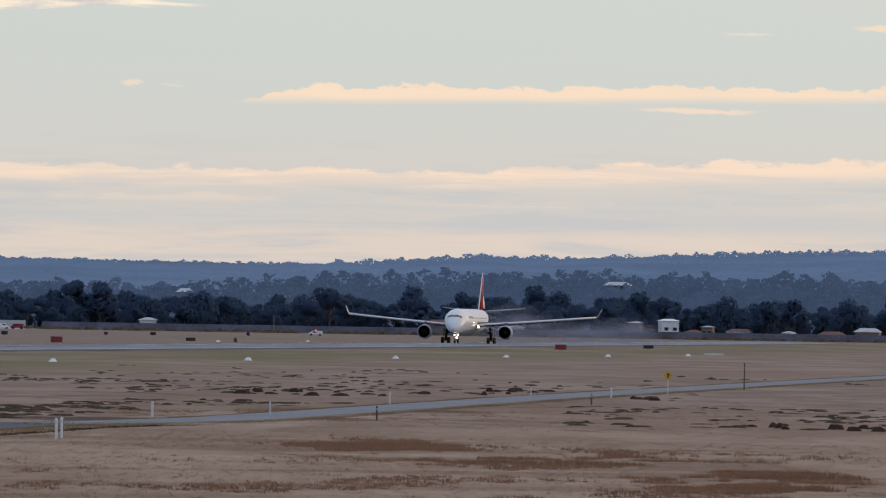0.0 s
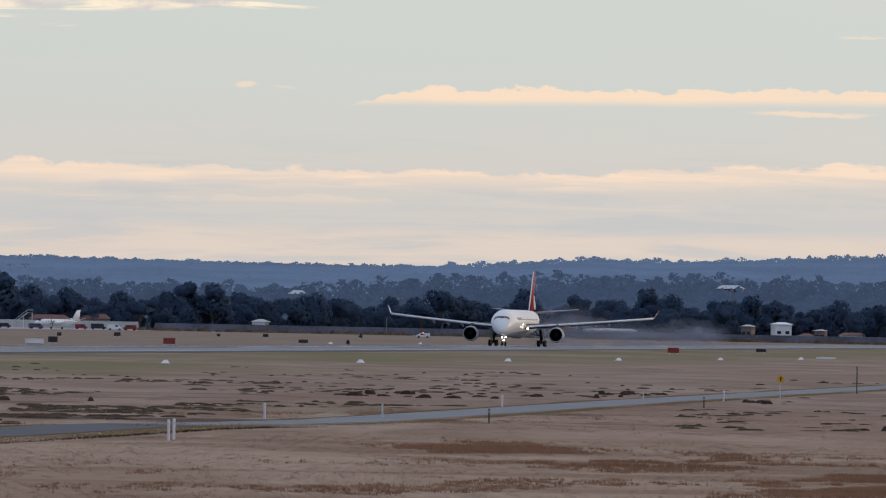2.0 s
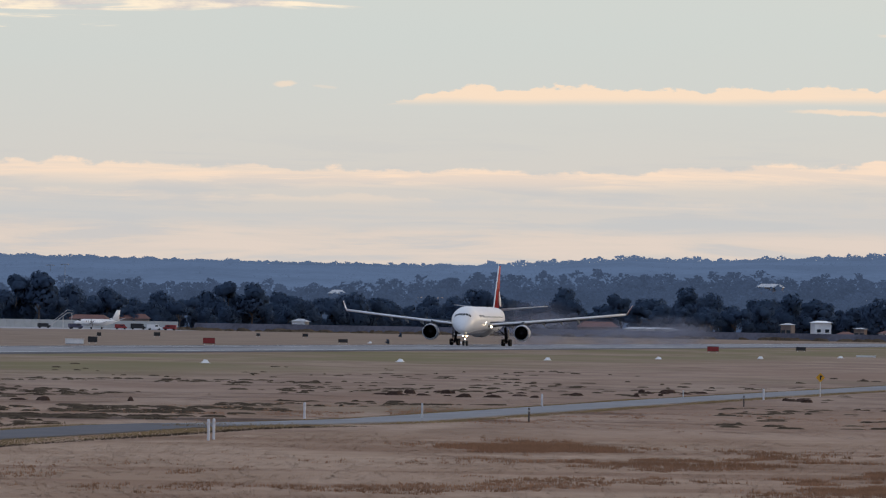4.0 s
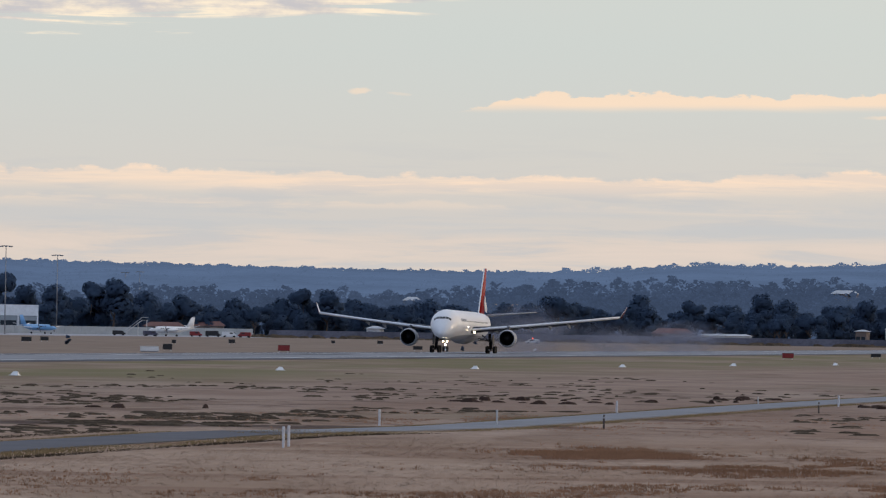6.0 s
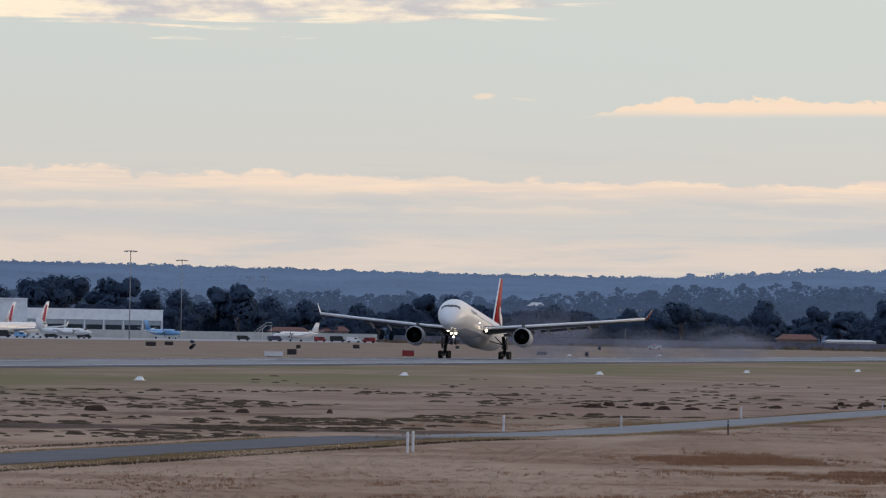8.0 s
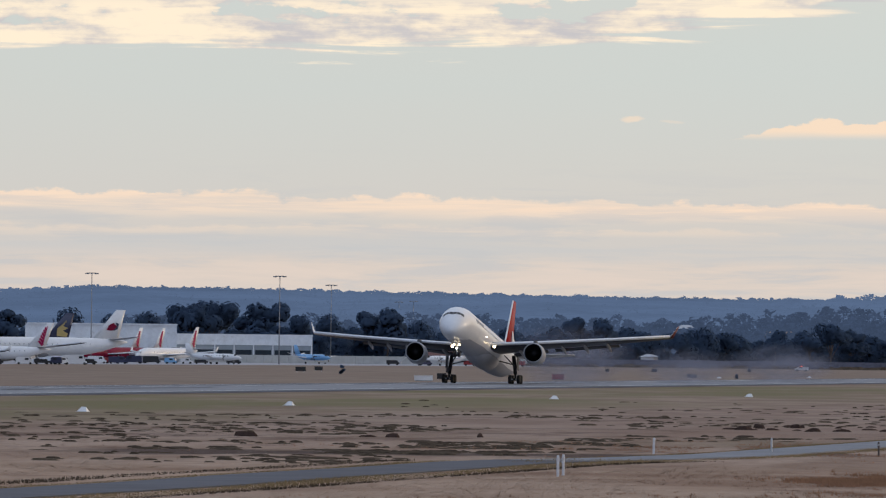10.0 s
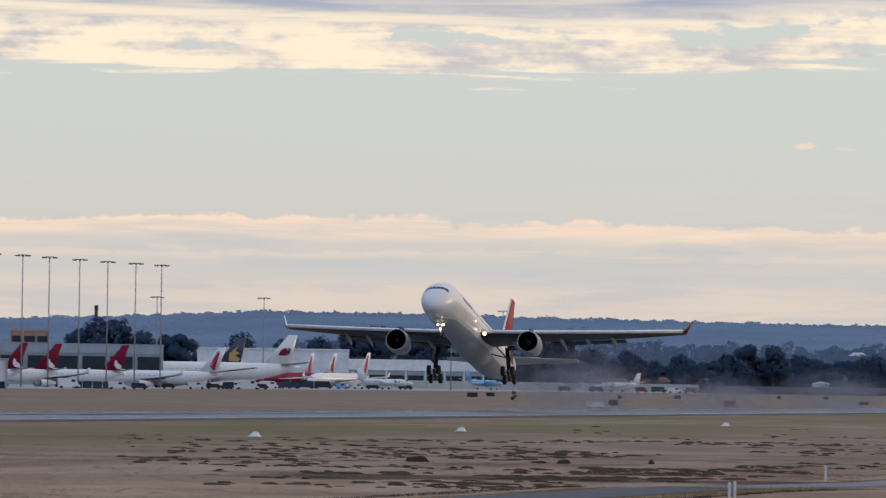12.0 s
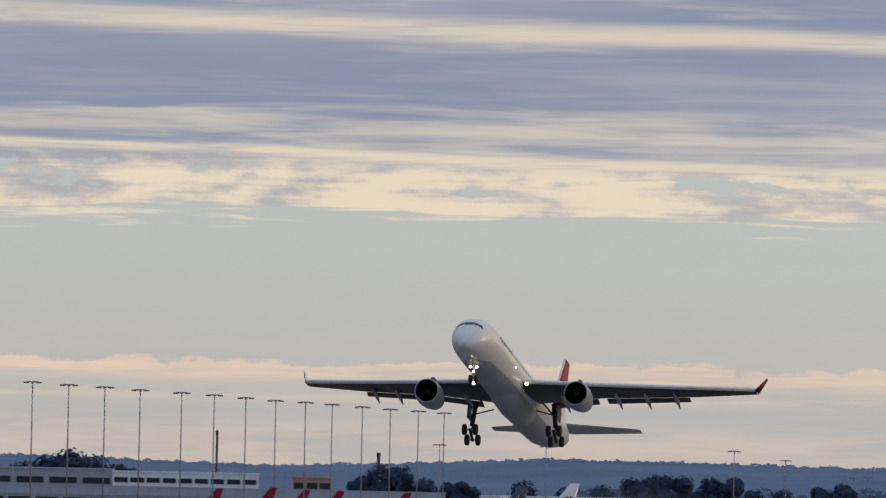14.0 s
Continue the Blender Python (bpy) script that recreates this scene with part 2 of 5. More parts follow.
EARTH = material("dark turned earth", (0.070, 0.047, 0.038), 0.95, vary=0.4, scale=2, per="island", shine=0.0)
SCRUB = material("dark scrub", (0.108, 0.083, 0.060), 0.9, vary=0.4, scale=1.0, per="island", shine=0.0)
RUST_GRASS = material("rust brown grass", (0.37, 0.195, 0.112), 0.9, vary=0.25, scale=0.3, per="island", shine=0.0)
VERGE = material("olive verge grass", (0.30, 0.235, 0.135), 0.9, vary=0.3, scale=0.5, per="island", leafy=0.5, shine=0.0)
BANK = material("bare earth bank", (0.115, 0.112, 0.135), 0.95, vary=0.35, scale=0.2, shine=0.0)


# ---- mesh helpers ----
class Geo:
    """Vertices and faces of one mesh."""

    def __init__(self):
        self.v, self.f = [], []

    def add(self, verts, faces):
        k = len(self.v)
        self.v += [tuple(p) for p in verts]
        self.f += [tuple(i + k for i in f) for f in faces]
        return self

    def box(self, c, s, rz=0.0):
        x, y, z = (a / 2 for a in s)
        co, si = math.cos(rz), math.sin(rz)
        pts = [(-x, -y, -z), (x, -y, -z), (x, y, -z), (-x, y, -z), (-x, -y, z), (x, -y, z), (x, y, z), (-x, y, z)]
        pts = [(c[0] + co * a - si * b, c[1] + si * a + co * b, c[2] + d) for a, b, d in pts]
        return self.add(pts, [(3, 2, 1, 0), (4, 5, 6, 7), (0, 1, 5, 4), (1, 2, 6, 5), (2, 3, 7, 6), (3, 0, 4, 7)])

    def loft(self, rings, caps=True):
        n = len(rings[0])
        verts = [p for r in rings for p in r]
        faces = [(i * n + j, i * n + (j + 1) % n, (i + 1) * n + (j + 1) % n, (i + 1) * n + j) for i in range(len(rings) - 1) for j in range(n)]
        if caps:
            faces += [tuple(reversed(range(n))), tuple(range((len(rings) - 1) * n, len(rings) * n))]
        return self.add(verts, faces)

    def tube(self, p, q, r0, r1=None, n=10, caps=True):
        p, q = Vector(p), Vector(q)
        r1 = r0 if r1 is None else r1
        turn = (q - p).to_track_quat("Z", "Y")
        rings = [[c + turn @ Vector((r * math.cos(2 * math.pi * k / n), r * math.sin(2 * math.pi * k / n), 0)) for k in range(n)] for c, r in ((p, r0), (q, r1))]
        return self.loft(rings, caps)

    def ball(self, c, r, n=8, squash=(1, 1, 1)):
        rings = []
        for i in range(1, n):
            a = math.pi * i / n
            rings.append([(c[0] + squash[0] * r * math.sin(a) * math.cos(2 * math.pi * k / n), c[1] + squash[1] * r * math.sin(a) * math.sin(2 * math.pi * k / n), c[2] - squash[2] * r * math.cos(a)) for k in range(n)])
        return self.loft(rings)


def make(name, geo, mat, smooth=False):
    me = bpy.data.meshes.new(name)
    me.from_pydata(geo.v, [], geo.f)
    me.materials.append(mat)
    if smooth:
        me.polygons.foreach_set("use_smooth", [True] * len(me.polygons))
    me.update()
    return new(name, me)


def part(name, geo, mat, parent, label="", smooth=False, at=None):
    ob = make(name, geo, mat, smooth)
    ob.parent = parent
    if at is not None:
        ob.matrix_basis = at
    return tagged(ob, label)


def thing(name, label, category, m=None, group="", kind=""):
    ob = new(name)
    if m is not None:
        ob.matrix_basis = m
    return tagged(ob, label, category, group, kind)


def at(b, d, z=0.0, rz=0.0):
    """A pose at a bearing and distance; rz turns it about the upright, 0 faces it square to the eye."""
    p = spot(b, d, z)
    return pose(p.x, p.y, p.z, 0, 0, rz - math.degrees(b / 1000))


# ---- ground, runway, road ----
def ground_material(name, lift=1.0, leafy=0.0):
    """The field's colours, for the soil and for the blades that stand on it."""
    m = bpy.data.materials.new(name)
    m.use_nodes = True
    n = Nodes(m.node_tree)
    p = n.n("ShaderNodeTexCoord").outputs["Object"]
    wide = n.noise(n.stretch(p, (0.010, 0.0028, 1)), 1.0, 4, 0.6)
    mid = n.noise(n.stretch(p, (0.09, 0.022, 1), (3, 1, 0)), 1.0, 5, 0.62, 0.4)
    fine = n.noise(n.stretch(p, (1.1, 0.25, 1)), 1.0, 5, 0.7)
    col = n.mix(n.step(mid, 0.36, 0.64), (0.245, 0.165, 0.115), (0.42, 0.312, 0.235))
    col = n.mix(n.step(wide, 0.44, 0.62, 0, 0.7), col, (0.285, 0.178, 0.122))
    dry = n.noise(n.stretch(p, (0.018, 0.006, 1), (11, 5, 0)), 1.0, 4, 0.6)
    col = n.mix(n.step(dry, 0.56, 0.68, 0, 0.6), col, (0.18, 0.145, 0.08))
    pale = n.noise(n.stretch(p, (0.03, 0.008, 1), (2, 8, 0)), 1.0, 5, 0.6)
    col = n.mix(n.step(pale, 0.55, 0.68, 0, 0.6), col, (0.45, 0.355, 0.275))
    burnt = n.noise(n.stretch(p, (0.045, 0.010, 1), (9, 4, 0)), 1.0, 6, 0.65, 0.5)
    col = n.mix(n.step(burnt, 0.58, 0.66, 0, 0.65), col, (0.13, 0.075, 0.052))
    col = n.mix(n.step(fine, 0.35, 0.72, 0.0, 0.35), col, (0.19, 0.122, 0.087))
    # the rough field past the road: thinner, browner grass and bare burnt streaks
    place = n.n("ShaderNodeSeparateXYZ", Vector=p)
    across, far = place.outputs[0], place.outputs[1]
    thin_ = n.step(n.math("ADD", far, n.math("MULTIPLY", mid, 160.0)), 560, 760)
    col = n.mix(n.math("MULTIPLY", thin_, 0.40), col, (0.205, 0.150, 0.125))
    # the mown strip beside the runway is greener
    mown = n.n("ShaderNodeVectorMath", i0=p, i1=(-0.993, 0.1182, 0.0))
    mown.operation = "DOT_PRODUCT"
    o = n.math("SUBTRACT", mown.outputs["Value"], 241.9)
    belt = n.math("MULTIPLY", n.step(o, -125, -70), n.step(o, -30, -26, 1, 0))
    col = n.mix(n.math("MULTIPLY", belt, n.step(n.noise(n.stretch(p, (0.03, 0.006, 1), (5, 2, 0)), 1.0, 4), 0.38, 0.60, 0.2, 0.95)), col, (0.165, 0.145, 0.070))
    col = n.mix(n.math("MULTIPLY", n.step(o, 20, 40), 0.5), col, (0.20, 0.16, 0.12))
    streaks = n.noise(n.stretch(p, (0.055, 0.035, 1), (6, 1, 0)), 1.0, 7, 0.68, 0.6)
    field = n.math("MULTIPLY", n.step(far, 440, 500), n.step(far, 640, 900, 1, 0))
    col = n.mix(n.math("MULTIPLY", field, n.step(streaks, 0.54, 0.64, 0, 0.7)), col, (0.100, 0.058, 0.045))
    col = n.mix(n.math("MULTIPLY", n.step(far, 470, 400), 0.32), col, (0.44, 0.300, 0.198))
    swathe = n.noise(n.stretch(p, (0.030, 0.045, 1), (13, 2, 0)), 1.0, 5, 0.6, 0.5)
    col = n.mix(n.math("MULTIPLY", n.step(far, 460, 400), n.step(swathe, 0.46, 0.62, 0, 0.6)), col, (0.215, 0.125, 0.080))
    ragged = n.math("ADD", far, n.math("MULTIPLY", streaks, 44.0))
    burn = n.math("MULTIPLY", n.math("MULTIPLY", n.step(ragged, 486, 494), n.step(ragged, 506, 514, 1, 0)), n.math("MULTIPLY", n.step(across, -50, -42), n.step(across, -16, -8, 1, 0)))
    col = n.mix(n.math("MULTIPLY", burn, 0.85), col, (0.062, 0.040, 0.034))
    if lift != 1.0:
        bright = n.n("ShaderNodeVectorMath", i0=col, i1=(lift, lift, lift))
        bright.operation = "MULTIPLY"
        col = bright.outputs[0]
    bsdf = n.n("ShaderNodeBsdfPrincipled", Base_Color=col, Roughness=0.95)
    n.put(bsdf, "Specular IOR Level", 0.1)
    n.put(bsdf, "Normal", n.n("ShaderNodeBump", Height=fine, Strength=0.6, Distance=0.08).outputs[0])
    out = bsdf.outputs[0]
    if leafy:
        out = n.n("ShaderNodeMixShader", Fac=leafy, i1=out, i2=n.n("ShaderNodeBsdfTranslucent", Color=col).outputs[0]).outputs[0]
    n.n("ShaderNodeOutputMaterial", Surface=out)
    return m


GRASS = ground_material("dry airfield soil and stubble")
STRAW = ground_material("dry straw grass", 1.22)
g = Geo()
N = 24
for i in range(N + 1):
    for j in range(N + 1):
        g.v.append((-9000 + 18000 * i / N, -7000 + 16000 * j / N, 0.0))
for i in range(N):
    for j in range(N):
        a = i * (N + 1) + j
        g.f.append((a, a + N + 1, a + N + 2, a + 1))
tagged(make("ground", g, GRASS), "flat airfield of dry straw-coloured grass with brown patches", "ground", kind="structure")

RUN_ANGLE = radians(6.79)
AHEAD = Vector((-math.sin(RUN_ANGLE), -math.cos(RUN_ANGLE), 0))
ASIDE = Vector((AHEAD.y, -AHEAD.x, 0))
START = spot(2.81, 2096)


def strip(s0, s1, o0, o1, z):
    return [START + AHEAD * s + ASIDE * o + Vector((0, 0, z)) for s, o in ((s0, o0), (s1, o0), (s1, o1), (s0, o1))]


runway = thing("runway", "long grey asphalt runway crossing the dry grass field", "runway", kind="structure")
CROWN = 0.32
deck_ = Geo()
for o0, o1, z0, z1 in ((-19, 0, 0.05, CROWN), (0, 19, CROWN, 0.05)):
    a, b, c, d = strip(-900, 2600, o0, o1, 0.0)
    deck_.add([a + Vector((0, 0, z0)), b + Vector((0, 0, z0)), c + Vector((0, 0, z1)), d + Vector((0, 0, z1))], [(0, 1, 2, 3)])
part("pavement", deck_, ASPHALT, runway)
for o in (-22.5, 22.5):
    part("shoulder", Geo().add(strip(-900, 2600, o - 3.5, o + 3.5, 0.045), [(0, 1, 2, 3)]), OLD_ASPHALT, runway, "dark sealed runway shoulder")
for o in (-18.0, 18.0):
    part("edge_line", Geo().add(strip(-900, 2600, o - 0.4, o + 0.4, 0.13), [(0, 1, 2, 3)]), LINE_PAINT, runway, "worn white runway edge line")
for k in range(40):
    part("centre_dash", Geo().add(strip(-600 + 60 * k, -570 + 60 * k, -0.45, 0.45, CROWN + 0.02), [(0, 1, 2, 3)]), LINE_PAINT, runway)
rub = Geo()
for k in range(24):
    s, o = random.uniform(-500, 1500), random.choice((-5, 5)) + random.uniform(-1.5, 1.5)
    rub.add(strip(s, s + random.uniform(60, 220), o - 0.6, o + 0.6, CROWN - 0.03 + 0.0005 * k), [(0, 1, 2, 3)])
part("tyre_marks", rub, OLD_ASPHALT, runway, "dark rubber marks")


def ribbon(points, width, z, raise_mid=0.0):
    g = Geo()
    pts = [Vector(p) for p in points]
    for i, p in enumerate(pts):
        d = (pts[min(i + 1, len(pts) - 1)] - pts[max(i - 1, 0)]).normalized()
        s = Vector((d.y, -d.x, 0)) * width / 2
        g.v += [tuple(p + s + Vector((0, 0, z - 0.25))), tuple(p + s + Vector((0, 0, z))), tuple(p - s + Vector((0, 0, z))), tuple(p - s + Vector((0, 0, z - 0.25)))]
    for i in range(len(pts) - 1):
        for k in range(3):
            a = 4 * i + k
            g.f.append((a, a + 1, a + 5, a + 4))
    return g


ROAD = [(-115, 318), (-100, 338), (-84.5, 362), (-72, 389), (-59.6, 415), (-50, 441), (-43.5, 453), (-34, 465), (-23.2, 486), (-8.2, 548), (10.5, 654), (23, 739), (39.7, 894), (52, 1040), (70, 1300)]
tagged(make("road", ribbon([spot(b, d) for b, d in ROAD[:7]], 5.4, 0.06), OLD_ASPHALT), "dark asphalt perimeter road across the dry field", "road", kind="structure")
tagged(make("road", ribbon([spot(b, d) for b, d in ROAD[6:]], 4.6, 0.06), ROAD_GREY), "pale grey asphalt perimeter road across the dry field", "road", kind="structure")
apron = Geo().add([spot(-165, 2330, 0.05), spot(-120, 2340, 0.05), spot(-100, 2700, 0.05), spot(-45, 3250, 0.05), spot(-40, 3480, 0.05), spot(-70, 3500, 0.05), spot(-165, 3500, 0.05)], [(6, 5, 4, 3, 2, 1, 0)])
tagged(make("apron", apron, CONCRETE), "pale concrete aircraft apron before the terminal", "apron", kind="structure")


# ---- airliners ----
def ring(x, r, z, n=28, tall=1.0):
    return [(x, r * math.sin(2 * math.pi * k / n), z + tall * r * math.cos(2 * math.pi * k / n)) for k in range(n)]


def aerofoil(le, chord, y, z, thick, n=7, up=(0, 0, 1), lean=0.0):
    """A section of a wing: le is the leading edge's x; the section lies along x."""
    top, low = [], []
    for k in range(n + 1):
        u = k / n
        t = thick * chord * (1.48 * math.sqrt(u) - 0.63 * u - 1.76 * u * u + 1.42 * u ** 3 - 0.51 * u ** 4) / 0.5
        top.append((u, t * 0.5))
        low.append((u, -t * 0.38))
    pts = top + low[-2:0:-1]
    return [(le - u * chord + lean * h, y + up[1] * h, z + up[2] * h) for u, h in pts]


def wing_sections(side, root_x, root_z, half, root_c, tip_c, sweep, dihedral, body, kink=0.32):
    secs = []
    for f, c in ((0.0, root_c), (kink, root_c + (tip_c - root_c) * 0.52), (0.7, tip_c + (root_c - tip_c) * 0.26), (1.0, tip_c)):
        y = body + (half - body) * f
        secs.append(aerofoil(root_x - (y - body) * sweep, c, side * y, root_z + (y - body) * dihedral + 1.1 * f * f * dihedral * 5, 0.125 - 0.03 * f))
    return secs


def airliner(name, label, m, length=61.5, dia=5.64, half=29.0, axis=5.15, fin_top=16.6, engine_y=9.4, engine_r=1.6, tail="red", body=WHITE_PAINT, hero=False, winglet="slanted", group=""):
    """A twin-jet airliner. x ahead, y to its left, the ground under the main wheels at the origin."""
    plane = thing(name, label, "airliner", m, group)
    L, r = length / 2, dia / 2
    n = 32 if hero else 16
    prof = [(L, 0.03, -0.62), (L - 0.12, 0.16, -0.60), (L - 0.5, 0.34, -0.52), (L - 1.2, 0.53, -0.38), (L - 2.2, 0.70, -0.24), (L - 3.6, 0.85, -0.10), (L - 5.5, 0.96, -0.02), (L - 7.5, 1.0, 0.0),
            (L * 0.4, 1.0, 0.0), (0, 1.0, 0.0), (-L * 0.38, 1.0, 0.0), (-L * 0.55, 0.93, 0.06), (-L * 0.70, 0.76, 0.20), (-L * 0.83, 0.53, 0.36), (-L * 0.93, 0.30, 0.48), (-L, 0.09, 0.56)]
    k = dia / 5.64
    rings = [ring(x, f * r, axis + d * r * (1.0), n) for x, f, d in prof]
    part("fuselage", Geo().loft(rings), body, plane, "white painted fuselage" if body is WHITE_PAINT else "", True)
    if hero:
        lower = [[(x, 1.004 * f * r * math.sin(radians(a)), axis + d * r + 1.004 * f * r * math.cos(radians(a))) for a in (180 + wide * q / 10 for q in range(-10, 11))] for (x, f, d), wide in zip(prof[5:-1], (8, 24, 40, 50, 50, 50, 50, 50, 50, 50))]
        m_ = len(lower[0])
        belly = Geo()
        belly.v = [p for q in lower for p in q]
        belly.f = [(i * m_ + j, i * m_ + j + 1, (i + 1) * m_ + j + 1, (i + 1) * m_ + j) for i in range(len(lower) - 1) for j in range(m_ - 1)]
        part("belly", belly, BELLY_SHADE_PAINT, plane, "grey painted belly, underside shade in its tone", True)
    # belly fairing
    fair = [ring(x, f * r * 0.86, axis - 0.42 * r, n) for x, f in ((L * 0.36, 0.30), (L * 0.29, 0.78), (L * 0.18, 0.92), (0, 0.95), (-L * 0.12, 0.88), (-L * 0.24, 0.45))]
    part("belly_fairing", Geo().loft(fair), BELLY_SHADE_PAINT, plane, "grey belly fairing, underside shade in its tone", True)
    # cockpit windows and cabin window line
    for pane in cockpit(prof, r, axis):
        part("cockpit_window", pane, GLASS_DARK, plane, "dark cockpit window pane")
    for side in (1, -1):
        g = Geo()
        step = 0.53 * 2 if hero else 1.6
        x = L - 9.0
        while x > -L * 0.62:
            f = 1.0 if x > -L * 0.38 else 1.0 - 0.12 * (-x - L * 0.38) / (L * 0.2)
            a = radians(76)
            yy, zz = f * r * math.sin(a), axis + f * r * math.cos(a) + (1 - f) * r * 0.6
            g.box((x, side * yy, zz), (0.22, 0.05, 0.32))
            x -= step
        part("cabin_windows", g, CABIN_GLASS, plane, "row of small dark cabin windows")["kind"] = "stuff"
    # fin
    fx, ft = -L * 0.63, fin_top
    ch = 8.3 * k
    secs = []
    for f in (0.0, 0.5, 1.0):
        c = ch * (1 - f) + 3.0 * k * f
        zf = axis + r * 0.9 + f * (ft - axis - r * 0.9)
        le = fx - f * (ft - axis - r) * 0.86
        s = aerofoil(le, c, 0, zf, 0.10)
        secs.append([(x, (z - zf), zf) for x, y, z in s])
    tail_mat = {"red": RED_PAINT, "crimson": CRIMSON, "navy": NAVY, "blue": SKYBLUE}.get(tail, WHITE_PAINT)
    fin = part("fin", Geo().loft(secs), tail_mat, plane, {"red": "red tail fin with white leading edge and swoosh"}.get(tail, ""), True)
    fin_art(fin, tail, fx, axis + r * 0.9, ft, ch, k, axis, r)
    # tailplane
    for side in (1, -1):
        st = [aerofoil(-L * 0.78 - f * 9.5 * k * 0.62, (5.6 * (1 - f) + 2.1 * f) * k, side * (0.8 + f * 8.9) * k, axis + r * 0.80 + f * 8.9 * k * 0.10, 0.10) for f in (0, 0.5, 1)]
        part("stabiliser", Geo().loft(st if side > 0 else st[::-1]), GREY_NACELLE, plane, "", True)
    moving = []
    for side in (1, -1):
        root_x, root_z = L * 0.30, axis - r * 0.34
        secs = wing_sections(side, root_x, root_z, half, 11.2 * k, 2.5 * k, 0.60, 0.068, r * 0.7)
        g = Geo().loft(secs if side > 0 else secs[::-1])
        wing = part("wing", g, GREY_PAINT, plane, "grey swept wing", True)
        edge = [aerofoil(s[0][0] + 0.16, 1.25, s[0][1], s[0][2] + 0.05, 0.43, 5) for s in secs]
        part("leading_edge", Geo().loft(edge if side > 0 else edge[::-1]), BARE_METAL, wing, "bare polished metal leading edge", True)
        tip = secs[-1]
        tx, ty, tz = tip[0]
        if winglet:
            wl = []
            wr, wo = (2.0, 1.0) if winglet == "slanted" else (2.4, 0.35)
            for f in (0.0, 0.3, 1.0):
                c = 2.4 * k * (1 - f) + 0.8 * k * f
                base = aerofoil(tx - f * 2.3 * k, c, 0, 0, 0.10)
                wl.append([(x, ty + side * (f * wo * k + 0.1 - 0.8 * h), tz + f * wr * k + 0.3 * h) for x, _, h in base])
            part("winglet", Geo().loft(wl if side > 0 else wl[::-1]), WHITE_PAINT, wing, "upturned white winglet" if hero else "", True)
            if hero:
                skin = [[(x, y + side * 0.05, z - 0.02) for x, y, z in s] for s in wl]
                part("winglet_skin", Geo().loft(skin if side > 0 else skin[::-1]), WINGLET_RED, wing, "red outer face of the winglet", True)
        # engine
        ex, ez = root_x - (engine_y - r) * 0.60 + 3.3 * k, axis - r + 0.05 + (0.22 if hero else -0.3)
        eng = part("engine", nacelle(ex, side * engine_y, ez, engine_r, k), GREY_NACELLE if hero else body, wing, "turbofan engine nacelle with bare metal lip", True)
        if hero:
            part("pylon", Geo().loft([[(ex - 1.2, side * engine_y + s * 0.18, ez + engine_r * 0.8) for s in (-1, 1)] + [(ex - 6.5, side * engine_y + s * 0.18, ez + engine_r * 0.5) for s in (1, -1)],
                                      [(ex - 2.4, side * engine_y + s * 0.18, root_z + 0.75) for s in (-1, 1)] + [(ex - 8.0, side * engine_y + s * 0.18, root_z + 0.75) for s in (1, -1)]]), GREY_PAINT, wing)
            # flaps, deployed, and track fairings
            for f0, f1 in ((0.10, 0.30), (0.34, 0.70)):
                fl = []
                for f in (f0, f1):
                    y = r * 0.7 + (half - r * 0.7) * f
                    c = 11.2 + (2.5 - 11.2) * (0.52 * f / 0.32 if f < 0.32 else 0.52 + (f - 0.32) / 0.38 * 0.22)
                    xx = root_x - (y - r * 0.7) * 0.60 - c + 0.35
                    zz = root_z + (y - r * 0.7) * 0.068 + 5.5 * 0.068 * f * f
                    sec = aerofoil(xx, 1.7 - 0.7 * f, 0, 0, 0.11)
                    fl.append([(x, side * y, zz - 0.12 + h - (xx - x) * 0.22) for x, _, h in sec])
                part("flap", Geo().loft(fl if side > 0 else fl[::-1]), GREY_PAINT, wing, "lowered flap", True)
            for y in (6.2, 12.6, 16.0, 19.4):
                f = (y - r * 0.7) / (half - r * 0.7)
                c = 11.2 + (2.5 - 11.2) * (0.52 * f / 0.32 if f < 0.32 else 0.52 + (f - 0.32) / 0.38 * 0.22)
                x1 = root_x - (y - r * 0.7) * 0.60 - c * 0.6
                z1 = root_z + (y - r * 0.7) * 0.068 + 5.5 * 0.068 * f * f - 0.35
                part("track_fairing", Geo().loft([ring2(x1 + 0.8, side * y, z1 + 0.12, 0.04), ring2(x1 - 0.3, side * y, z1 - 0.05, 0.24), ring2(x1 - c * 0.4, side * y, z1 - 0.18, 0.26), ring2(x1 - c * 0.4 - 1.9, side * y, z1 - 0.62, 0.05)]), GREY_NACELLE, wing, "pale flap track fairing", True)
        part("intake", Geo().loft([ring2(ex + 0.06, side * engine_y, ez, engine_r * 0.855, 24), ring2(ex - 0.85, side * engine_y, ez, engine_r * 0.765, 24)], caps=False), FAN_SHADE, wing, "intake lining with inner shade in its black", True)
        fan = part("fan", Geo().loft([ring2(ex - 0.75, side * engine_y, ez, engine_r * 0.80, 20), ring2(ex - 0.8, side * engine_y, ez, engine_r * 0.24, 20), ring2(ex - 0.25, side * engine_y, ez, 0.03, 20)]), FAN_SHADE, wing, "engine fan with intake shade in its black", True)
        moving.append(wing)
    # landing gear
    wheel_r = 0.70 * k
    base_x = L * 0.79
    for side in (1, -1):
        y = side * 5.34 * k
